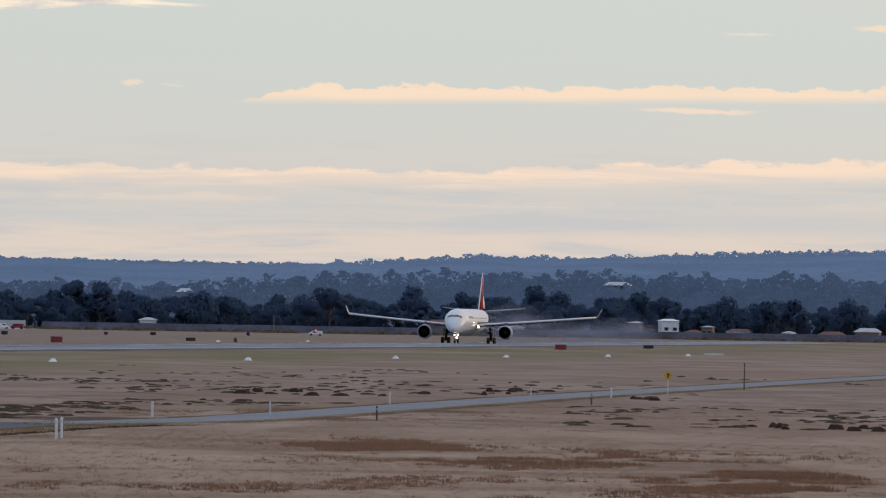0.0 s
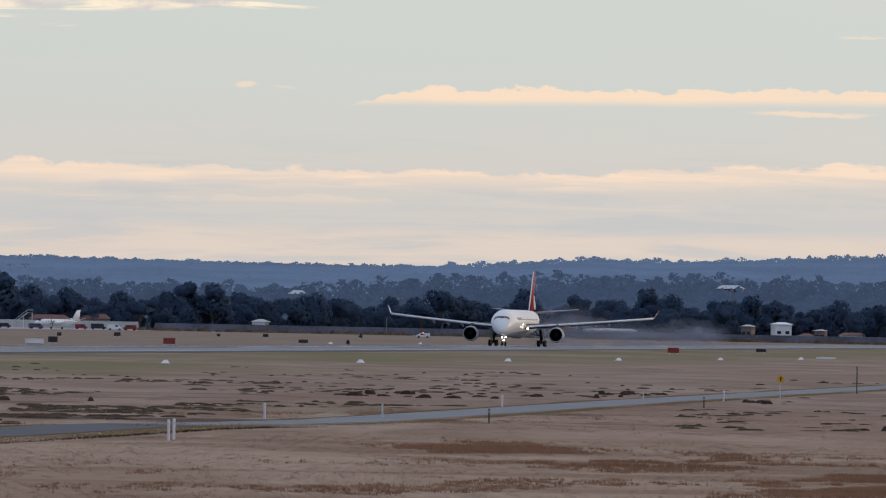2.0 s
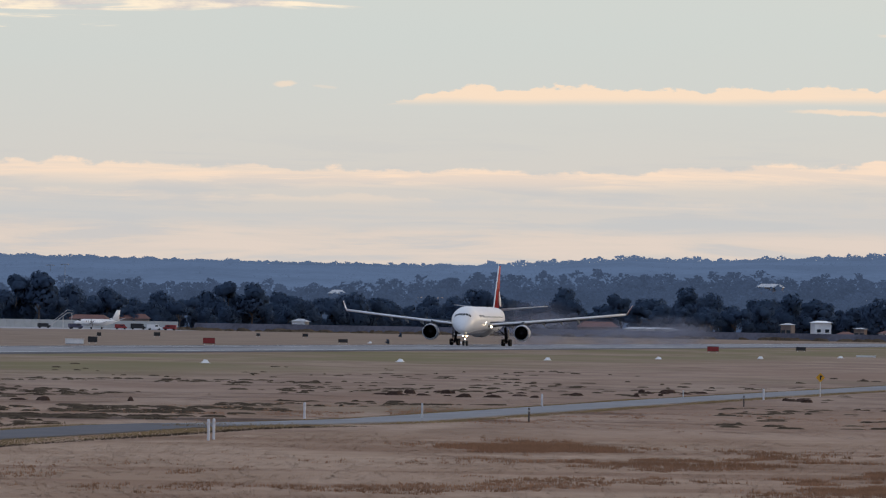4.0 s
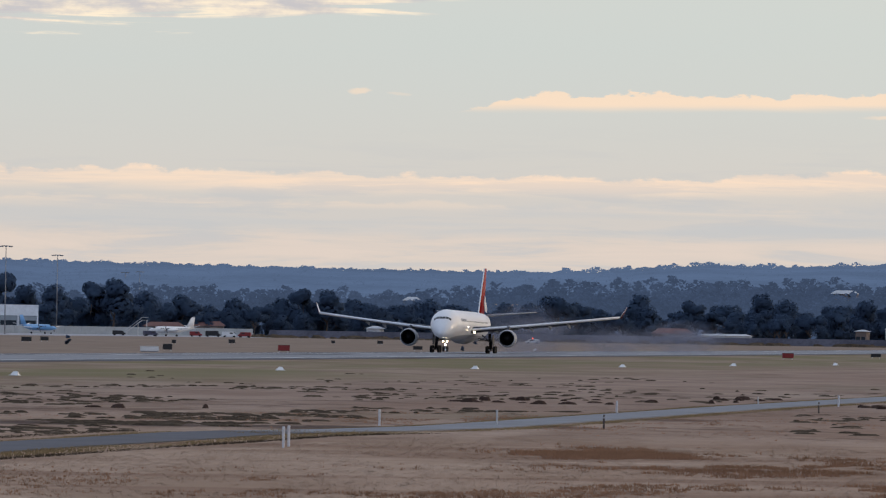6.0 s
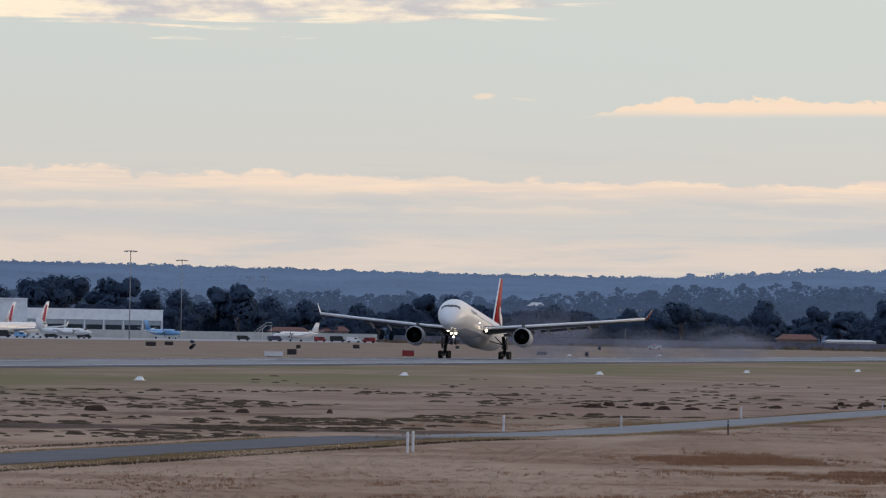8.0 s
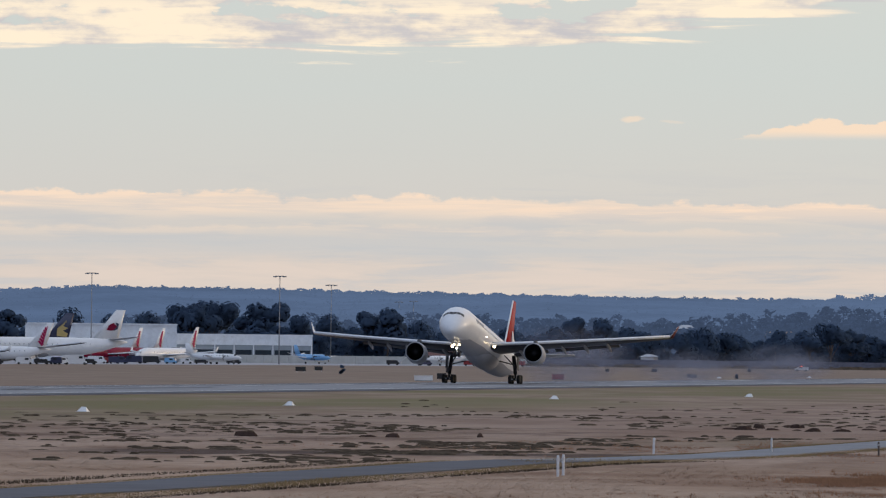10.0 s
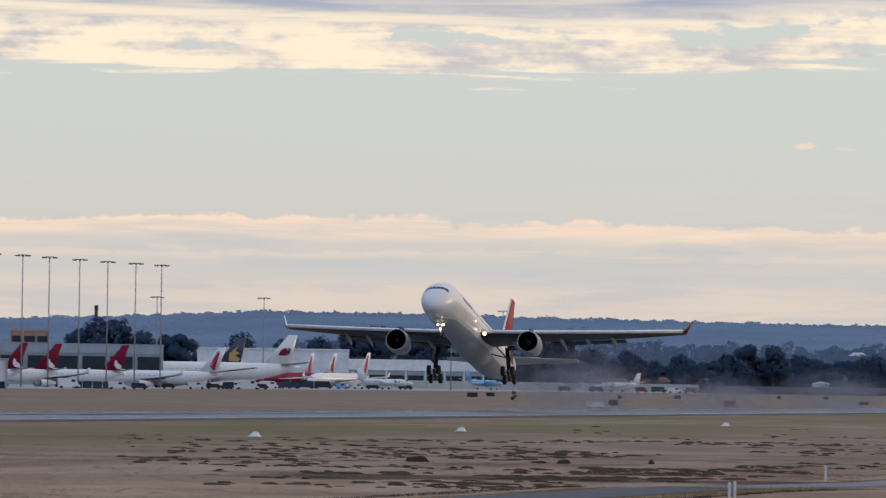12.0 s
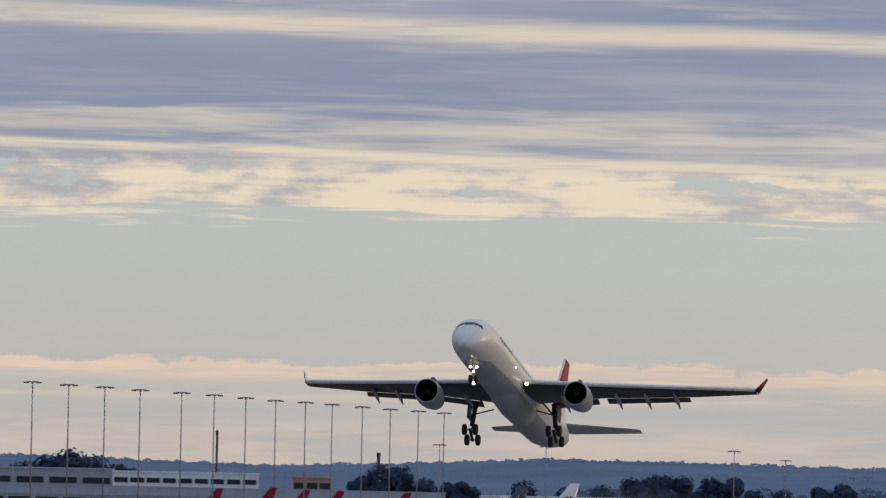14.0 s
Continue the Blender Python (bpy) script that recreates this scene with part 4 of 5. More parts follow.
for b, e in ((-151.1, 14.04), (-147.1, 13.81), (-143.1, 13.64), (-139.2, 13.41), (-134.6, 13.2), (-131, 13.02), (-127.5, 12.78), (-124.2, 12.55), (-120.9, 12.43), (-117.95, 12.26), (-114.6, 12.05), (-111.5, 11.86), (-108.4, 11.72), (-105.55, 11.56), (-156, 14.3)):
    mast(b, 31.0 / e * 1000, 36.5)
for b, e in ((-105.99, 8.05), (-94.18, 8.11), (-73.4, 8.0), (-67.7, 7.08), (-58.6, 5.4), (-60.2, 5.3)):
    mast(b, 24.5 / e * 1000, 30.0)
for b, d, e, rr in ((-112.7, 3250, 7.0, 0.6), (-130.6, 3300, 9.1, 0.42)):
    c = thing("chimney", "tall dark slim chimney behind the terminal", "chimney", at(b, d))
    top = EYE + d * e / 1000
    part("shaft", Geo().tube((0, 0, 0), (0, 0, top), rr * 1.2, rr, 12), DARK_METAL, c, "", True)
    part("cap", Geo().tube((0, 0, top - 1.5), (0, 0, top), rr * 1.25, rr * 1.25, 12), DARK_METAL, c)


def parked(name, label, b, d, face, **style):
    """face: degrees from facing left, square to the eye; the fin stands at the bearing."""
    half_l = style.get("length", 39.5) / 2
    rz = 180 + face - math.degrees(b / 1000)
    a = radians(rz)
    p = spot(b, d) + Vector((math.cos(a), math.sin(a), 0)) * half_l * 0.95
    return airliner(name, label, pose(p.x, p.y, 0, 0, 0, rz), **style)


SMALL = dict(length=39.5, dia=3.9, half=17.0, axis=3.3, fin_top=12.5, engine_y=4.9, engine_r=1.0, winglet="upright")
WIDE = dict(length=64, dia=6.0, half=30, axis=5.3, fin_top=17.5, engine_y=10, engine_r=1.7, winglet=None)
for b, d, f in ((-124.6, 2440, 16), (-120.9, 2560, 14), (-117.1, 2600, 12), (-109.7, 2640, 12), (-130.5, 2600, 12)):
    parked("parked_jet", "parked white twin-jet airliner with a crimson tail fin", b, d, f, tail="crimson", group="parked jets with crimson tails", **SMALL)
for b, d, f in ((-99.0, 2740, 8), (-82.6, 3120, 58)):
    parked("parked_jet", "parked white twin-jet airliner with pink striped tail fin", b, d, f, tail="pink", group="parked jets with pink tails", **SMALL)
parked("parked_wide_jet", "parked white wide-body jet with a navy and gold tail", -96.3, 3300, 6, tail="navy", **WIDE)
parked("parked_wide_jet", "parked white wide-body jet with red and navy tail mark", -90.7, 2960, 16, tail="white", **WIDE)
for b, d in ((-86.3, 3330), (-88.8, 3320)):
    parked("parked_jet", "parked red-bodied twin-jet with pink striped white tail fin", b, d, 56, tail="pink", body=CRIMSON, group="parked jets with red bodies", **SMALL)


# ---- airfield furniture ----
def gable(b, d):
    m = thing("gable_marker", "white gable marker lying on the dry grass", "gable marker", at(b, d, 0, random.uniform(-25, 25)), "white runway strip markers")
    part("body", Geo().loft([[(-0.46, -0.32, 0), (-0.46, 0.32, 0), (-0.12, 0.04, 0.42), (-0.12, -0.04, 0.42)], [(0.46, -0.32, 0), (0.46, 0.32, 0), (0.30, 0.04, 0.40), (0.30, -0.04, 0.40)]]), WHITE_PLASTIC, m)
    part("ballast", Geo().box((0, 0, 0.03), (1.0, 0.75, 0.05)), WHITE_PLASTIC, m)


for b, d in ((-42.94, 1045), (-21.38, 1154), (-5.08, 1280), (7.17, 1388), (18.42, 1484), (27.29, 1576), (-72.2, 872), (-24.73, 1992), (-14.79, 2124), (-95, 760)):
    gable(b, d)


def board(b, d, wide, high, face, label, words=False):
    s = thing("airfield_sign", label, "airfield sign", at(b, d), "airfield guidance signs")
    part("panel", Geo().box((0, 0, 0.35 + high / 2), (wide, 0.25, high)), face, s)
    part("rim", Geo().box((0, 0.03, 0.35 + high + 0.03), (wide + 0.1, 0.3, 0.06)).box((0, 0.03, 0.35 - 0.03), (wide + 0.1, 0.3, 0.06)), BLACK_PAINT, s)
    for k in (-1, 1):
        part("leg", Geo().tube((k * wide * 0.35, 0, 0), (k * wide * 0.35, 0, 0.4), 0.06, 0.06, 8), STEEL, s)
    if words:
        part("lettering", Geo().box((-wide * 0.18, -0.14, 0.35 + high / 2), (wide * 0.3, 0.03, high * 0.3)).box((wide * 0.2, -0.14, 0.35 + high / 2), (wide * 0.22, 0.03, high * 0.3)), SIGN_RED, s, "faint lettering as plain bars")


for b, d, w_, h_, face in ((-42.54, 1680, 2.2, 0.95, SIGN_RED), (13.2, 1740, 2.2, 0.85, SIGN_RED)):
    board(b, d, w_, h_, face, "red airfield sign board beside the runway", True)
for b, d, w_, h_ in ((-55.4, 1650, 1.7, 0.9), (-27.73, 1915, 2.0, 0.6), (22.9, 1911, 2.1, 0.6), (-54.7, 2123, 1.0, 0.7), (-48.3, 2218, 1.6, 0.8), (-37.1, 2405, 1.0, 0.6), (-31.9, 2434, 1.5, 0.7), (-124.7, 1480, 1.8, 1.1), (-71, 2100, 2.4, 0.9), (-69, 2200, 2.0, 0.8)):
    board(b, d, w_, h_, BLACK_PAINT, "dark back of an airfield sign beside the runway")
box_ = thing("equipment_box", "long low white equipment housing beside the runway", "equipment housing", at(-57.4, 1600))
part("body", Geo().box((0, 0, 0.55), (3.3, 1.2, 0.8)), WHITE_PLASTIC, box_)
part("lid", Geo().box((0, 0, 0.98), (3.4, 1.3, 0.07)), WHITE_PLASTIC, box_)
part("plinth", Geo().box((0, 0, 0.08), (3.0, 1.0, 0.16)), CONCRETE, box_)
slab = thing("marker_slab", "long flat white marker board lying beside the runway", "marker board", at(30.1, 1640))
part("board", Geo().box((0, 0, 0.2), (3.6, 1.0, 0.3)), WHITE_PLASTIC, slab)


def post(b, d, high, wide, mat=POST_PAINT, label="weathered white marker post in the grass"):
    p = thing("marker_post", label, "marker post", at(b, d, 0, random.uniform(-20, 20)), "roadside marker posts")
    c = wide * 0.18
    prof = [(-wide / 2 + c, -wide / 3), (wide / 2 - c, -wide / 3), (wide / 2, -wide / 3 + c), (wide / 2, wide / 3 - c), (wide / 2 - c, wide / 3), (-wide / 2 + c, wide / 3), (-wide / 2, wide / 3 - c), (-wide / 2, -wide / 3 + c)]
    part("shaft", Geo().loft([[(x * f, y * f, z) for x, y in prof] for z, f in ((-0.2, 1), (high - 0.04, 1), (high, 0.8))]), mat, p)
    part("reflector", Geo().box((0, -wide / 3 - 0.008, high * 0.8), (wide * 0.5, 0.016, 0.09)), STEEL, p)


post(-42.42, 398, 0.94, 0.12)
post(-41.83, 402, 0.94, 0.12)
post(-31.84, 491, 0.88, 0.13)
post(-18.84, 501, 0.86, 0.11, STEEL, "grey metal marker post in the grass")
post(-5.61, 587, 0.80, 0.13)
post(-7.02, 491, 0.80, 0.10, BARK, "dark timber marker post in the grass")
post(9.99, 669, 0.6, 0.09, STEEL, "grey metal marker post in the grass")
post(16.7, 608, 0.75, 0.10, BARK, "dark timber marker post in the grass")
post(18.87, 666, 0.82, 0.14)
post(33.54, 771, 2.35, 0.11, BARK, "tall thin grey timber pole beside the road")
sign = thing("warning_sign", "yellow diamond warning sign on a thin post beside the road", "road sign", at(25.11, 707))
part("pole", Geo().tube((0, 0, -0.2), (0, 0, 1.85), 0.035, 0.035, 8), STEEL, sign)
part("plate", Geo().add([(0, -0.05, 1.13), (0.36, -0.05, 1.49), (0, -0.05, 1.85), (-0.36, -0.05, 1.49), (0, -0.03, 1.13), (0.36, -0.03, 1.49), (0, -0.03, 1.85), (-0.36, -0.03, 1.49)], [(0, 1, 2, 3), (7, 6, 5, 4), (0, 4, 5, 1), (1, 5, 6, 2), (2, 6, 7, 3), (3, 7, 4, 0)]), YELLOW, sign, "yellow diamond plate")
part("symbol", Geo().box((0, -0.06, 1.5), (0.10, 0.012, 0.34)).box((0.07, -0.06, 1.58), (0.14, 0.012, 0.08)), BLACK_PAINT, sign, "black road symbol")


# ---- grass and scrub ----
def off_road(x, y, clear=3.1):
    """True for the places that are not on the road."""
    ok = np.ones(np.shape(x), bool)
    pts = [spot(b, d) for b, d in ROAD]
    for p, q in zip(pts, pts[1:]):
        u = q - p
        f = np.clip(((x - p.x) * u.x + (y - p.y) * u.y) / u.length_squared, 0, 1)
        ok &= np.hypot(x - p.x - f * u.x, y - p.y - f * u.y) > clear
    return ok


def blades(name, label, mat, regions, width, height, seed, per_tuft=5):
    """Tufts of thin blades. A region: bearings, distances, how many, height factor."""
    rg = np.random.default_rng(seed)
    verts, n = [], 0
    for b0, b1, d0, d1, count, hf, least in regions:
        if least > 0.05:
            b = rg.normal((b0 + b1) / 2, (b1 - b0) / 4, count) / 1000
            d = rg.normal((d0 + d1) / 2, (d1 - d0) / 3.5, count)
        else:
            b = rg.uniform(b0, b1, count) / 1000
            d = np.sqrt(rg.uniform(d0 * d0, d1 * d1, count))
        x, y = d * np.sin(b), d * np.cos(b)
        keep = np.array([noise.noise((p * 0.16, q * 0.05, seed)) + 0.5 * noise.noise((p * 0.6, q * 0.2, seed)) > least for p, q in zip(x, y)])
        keep &= off_road(x, y)
        x, y = x[keep], y[keep]
        count = len(x)
        for k in range(per_tuft):
            a = rg.uniform(0, 6.283, count)
            q = rg.uniform(0, 0.22, count)
            bx, by = x + q * np.cos(a), y + q * np.sin(a)
            w_ = width * rg.uniform(0.5, 1.3, count)
            h_ = height * hf * rg.uniform(0.35, 1.15, count)
            lx, ly = rg.normal(0, 0.25, count) * h_, rg.normal(0, 0.25, count) * h_
            v = np.stack([np.stack([bx - w_, by, np.zeros(count)], 1), np.stack([bx + w_, by, np.zeros(count)], 1), np.stack([bx + lx, by + ly, h_], 1)], 1)
            verts.append(v.reshape(-1, 3))
    v = np.concatenate(verts)
    f = np.arange(len(v)).reshape(-1, 3)
    me = bpy.data.meshes.new(name)
    me.from_pydata(v.tolist(), [], f.tolist())
    me.polygons.foreach_set("use_smooth", [True] * len(f))
    me.normals_split_custom_set_from_vertices([(0.0, 0.0, 1.0)] * len(v))
    me.materials.append(mat)
    return tagged(new(name, me), label, "grass", kind="stuff")


blades("dry_grass", "thin dry straw-coloured grass tufts", STRAW, [(-180, 64, 262, 420, 20000, 1.0, -0.3), (-180, 64, 420, 640, 24000, 1.0, -0.2), (-180, 64, 640, 900, 9000, 1.1, 0.0)], 0.018, 0.05, 3)
blades("rust_grass", "patches of taller rust-brown dry grass", RUST_GRASS, [(-20, 4, 372, 408, 2600, 0.9, 0.10), (-14, 26, 345, 390, 3600, 0.8, 0.12), (12, 52, 318, 372, 4200, 0.9, 0.12), (18, 58, 292, 325, 3500, 0.8, 0.10), (-80, 60, 262, 335, 6000, 0.6, 0.12), (-60, 30, 480, 560, 3000, 0.6, 0.12)], 0.018, 0.17, 4)


def verge(name, label, mat, stretches, seed, per_metre=46):
    """Ragged grass along the road's edges. A stretch: first and last bearing, side (1 towards the eye), reach from the road's middle, height."""
    rg = np.random.default_rng(seed)
    pts = [spot(b, d) for b, d in ROAD]
    verts = []
    for b0, b1, side, o0, o1, high in stretches:
        for (p, q), (pb, qb) in zip(zip(pts, pts[1:]), zip(ROAD, ROAD[1:])):
            if qb[0] <= b0 or pb[0] >= b1:
                continue
            u = q - p
            count = int(u.length * per_metre)
            f = rg.uniform(0, 1, count)
            bb = pb[0] + f * (qb[0] - pb[0])
            ragged_ = np.array([noise.noise((q_ * 0.45, side * 3.0, seed)) for q_ in bb])
            f = f[(bb > b0) & (bb < b1) & (ragged_ > rg.uniform(-0.9, 0.35, count))]
            count = len(f)
            across = rg.uniform(o0, o1, count)
            nx, ny = side * u.y / u.length, -side * u.x / u.length
            x, y = p.x + f * u.x + nx * across, p.y + f * u.y + ny * across
            h = high * rg.uniform(0.35, 1.2, count) * (0.6 + 0.4 * np.sin(x * 0.9) * np.sin(x * 0.23 + 1))
            a = rg.uniform(0, 6.283, count)
            w_ = 0.02 * rg.uniform(0.6, 1.4, count)
            v = np.stack([np.stack([x - w_, y, 0 * x], 1), np.stack([x + w_, y, 0 * x], 1), np.stack([x + 0.3 * h * np.cos(a), y + 0.3 * h * np.sin(a), h], 1)], 1)
            verts.append(v.reshape(-1, 3))
    v = np.concatenate(verts)
    me = bpy.data.meshes.new(name)
    me.from_pydata(v.tolist(), [], np.arange(len(v)).reshape(-1, 3).tolist())
    me.materials.append(mat)
    return tagged(new(name, me), label, "grass", kind="stuff")


verge("verge_grass", "yellow-olive grass along the road's edges", VERGE, [(-110, -36, 1, 2.9, 5.2, 0.16), (-49, -39, 1, -2.0, 3.2, 0.22), (-36, 60, 1, 2.6, 4.0, 0.10), (-110, -46, -1, 2.9, 4.2, 0.10), (-36, 60, -1, 2.6, 3.6, 0.10)], 21)
verge("weed_fringe", "dark brown weeds along the outer edge of the verge", SCRUB, [(-110, -36, 1, 5.2, 6.0, 0.13), (-100, -46, -1, 5.5, 7.0, 0.13)], 22, 30)


def clumps(name, label, mat, regions, size, tall, seed, long=1.0):
    """Low flattened lumps of scrub or earth, each a small rough dome."""
    rg = random.Random(seed)
    g = Geo()
    for b0, b1, d0, d1, count in regions:
        for k in range(count):
            p = spot(rg.uniform(b0, b1), rg.uniform(d0, d1))
            if noise.noise((p.x * 0.05, p.y * 0.012, seed)) + 0.5 * noise.noise((p.x * 0.3, p.y * 0.07, seed)) < 0.02:
                continue
            if not off_road(np.array([p.x]), np.array([p.y]), 5.5)[0]:
                continue
            s, h = size * rg.uniform(0.4, 1.6), tall * rg.uniform(0.4, 1.4)
            base = [(p.x + long * s * math.cos(t) * rg.uniform(0.7, 1.2), p.y + s * math.sin(t) * rg.uniform(0.7, 1.2), -0.02) for t in (0, 1.05, 2.1, 3.14, 4.19, 5.24)]
            mid = [(p.x + 0.62 * (q[0] - p.x) + rg.uniform(-0.1, 0.1) * s, p.y + 0.62 * (q[1] - p.y), h * rg.uniform(0.55, 1.0)) for q in base]
            g.add(base + mid + [(p.x, p.y, h * 1.05)], [(i, (i + 1) % 6, (i + 1) % 6 + 6, i + 6) for i in range(6)] + [(i + 6, (i + 1) % 6 + 6, 12) for i in range(6)])
    return tagged(make(name, g, mat), label, "scrub", kind="stuff")


clumps("scrub", "low dark scrub clumps scattered over the dry field", SCRUB, [(-62, -8, 560, 780, 800), (-66, -34, 505, 570, 400), (-92, -40, 474, 492, 420), (-110, -50, 520, 760, 750), (-8, 40, 640, 800, 180), (-100, -60, 430, 500, 160), (14, 60, 480, 600, 260), (-60, 60, 800, 1000, 260)], 0.20, 0.085, 7, 2.6)
clumps("earth_heaps", "dark heaps of turned earth in the dry field", EARTH, [(16, 30, 500, 540, 160), (26, 46, 515, 550, 50), (34, 60, 470, 500, 34), (-2, 24, 650, 720, 90), (-24, -6, 640, 690, 24), (-36, -28, 470, 480, 5), (-82, -50, 560, 575, 20)], 0.5, 0.22, 8)


clumps("bank_scrub", "low dark bushes and weeds along the earth bank", SCRUB, [(-46, 62, 3290, 3400, 900)], 2.6, 0.9, 12)


# ---- small aircraft, vehicles, houses ----
def turboprop(b, d, rz, paint, fin_paint, label):
    """A small twin propeller airliner, 20 m long. x ahead."""
    t = thing("propeller_airliner", label, "airliner", at(b, d, 0, rz), "parked propeller airliners")
    prof = [(9.8, 0.04, -0.3), (9.4, 0.35, -0.22), (8.4, 0.68, -0.1), (7.0, 0.95, 0.0), (5.5, 1.15, 0.05), (0, 1.15, 0.05), (-4, 1.1, 0.1), (-7.5, 0.6, 0.5), (-9.9, 0.12, 0.85)]
    part("fuselage", Geo().loft([ring(x, q, 2.35 + z, 18) for x, q, z in prof]), paint, t, "", True)
    part("cockpit_window", Geo().box((7.6, 0, 3.1), (0.7, 1.3, 0.42)), GLASS_DARK, t)
    for side in (1, -1):
        secs = [aerofoil(1.6 - 0.05 * y, 2.6 - 0.13 * y, side * y, 1.75 + 0.12 * y, 0.15) for y in (0.6, 4.0, 10.6)]
        part("wing", Geo().loft(secs if side > 0 else secs[::-1]), WHITE_PAINT, t, "", True)
        part("engine", Geo().loft([ring2(x, side * 3.4, 2.3, q, 14) for x, q in ((4.3, 0.22), (4.0, 0.42), (2.5, 0.58), (0, 0.55), (-2.2, 0.2))]), paint, t, "", True)
        hub = part("propeller", Geo().tube((4.3, side * 3.4, 2.3), (4.7, side * 3.4, 2.3), 0.22, 0.05, 10), DARK_METAL, t)
        for k in range(4):
            a = k * math.pi / 2 + 0.4
            part("blade", Geo().loft([[(4.4, side * 3.4 + q * math.cos(a) - wd * math.sin(a) * s, 2.3 + q * math.sin(a) + wd * math.cos(a) * s) for s in (-1, 1)] + [(4.46, side * 3.4 + q * math.cos(a) + wd * math.sin(a) * s2, 2.3 + q * math.sin(a) - wd * math.cos(a) * s2) for s2 in (-1, 1)] for q, wd in ((0.2, 0.08), (1.0, 0.14), (1.6, 0.09))]), DARK_METAL, hub)
        st = [aerofoil(-7.2 - 0.3 * y, 1.9 - 0.2 * y, side * y, 3.1 + 0.2 * y, 0.1) for y in (0.3, 4.2)]
        part("stabiliser", Geo().loft(st if side > 0 else st[::-1]), WHITE_PAINT, t, "", True)
        part("gear_leg", Geo().tube((0, side * 3.3, 1.9), (0, side * 3.3, 0.4), 0.09, 0.09, 8), STEEL, t)
        part("wheel", tyre(0, side * 3.3, 0.4, 0.4, 0.3), RUBBER, t)
    part("gear_leg", Geo().tube((7.0, 0, 1.6), (7.0, 0, 0.3), 0.07, 0.07, 8), STEEL, t)
    part("wheel", tyre(7.0, 0, 0.3, 0.3, 0.3), RUBBER, t)
    secs = []
    for f in (0.0, 1.0):
        zf = 3.1 + f * 3.8
        secs.append([(x, z - zf, zf) for x, y, z in aerofoil(-6.2 - f * 2.4, 3.4 - 1.8 * f, 0, zf, 0.1)])
    part("fin", Geo().loft(secs), fin_paint, t, "", True)
    g = Geo()
    for k in range(10):
        for side in (1, -1):
            g.box((5.2 - k * 0.95, side * 1.13, 2.75), (0.3, 0.06, 0.36))
    part("cabin_windows", g, GLASS_DARK, t)["kind"] = "stuff"


turboprop(-55.0, 3200, 215, WHITE_PAINT, WHITE_PAINT, "parked white twin propeller airliner on the apron")
turboprop(-69.7, 3300, -48, SKYBLUE, SKYBLUE, "parked blue and white twin propeller airliner on the apron")
turboprop(-80.6, 3020, -18, WHITE_PAINT, WHITE_PAINT, "parked white twin propeller airliner beside the jets")


def vehicle(b, d, rz, paint, long, high, label, name="van"):
    v = thing(name, label, "vehicle", at(b, d, 0, rz), "apron vehicles")
    hl = long / 2
    side = [(-hl, 0.45), (hl, 0.45), (hl, 1.0), (hl - 0.5, 1.1), (hl - 1.1, high), (-hl + 0.1, high), (-hl, high - 0.2)]
    n = len(side)
    part("body", Geo().add([(x, -0.95, z) for x, z in side] + [(x, 0.95, z) for x, z in side], [tuple(range(n)), tuple(reversed(range(n, 2 * n)))] + [(i, i + n, (i + 1) % n + n, (i + 1) % n) for i in range(n)]), paint, v)
    part("windscreen", Geo().box((hl - 0.95, 0, (high + 1.1) / 2), (0.5, 1.7, (high - 1.1) * 0.7)), GLASS_DARK, v)
    part("side_window", Geo().box((hl - 1.9, 0, high * 0.75), (1.1, 1.96, high * 0.25)), GLASS_DARK, v)
    for x in (-hl + 0.8, hl - 0.8):
        for y in (-0.85, 0.85):
            part("wheel", tyre(x, y, 0.36, 0.36, 0.24), RUBBER, v)
    return v


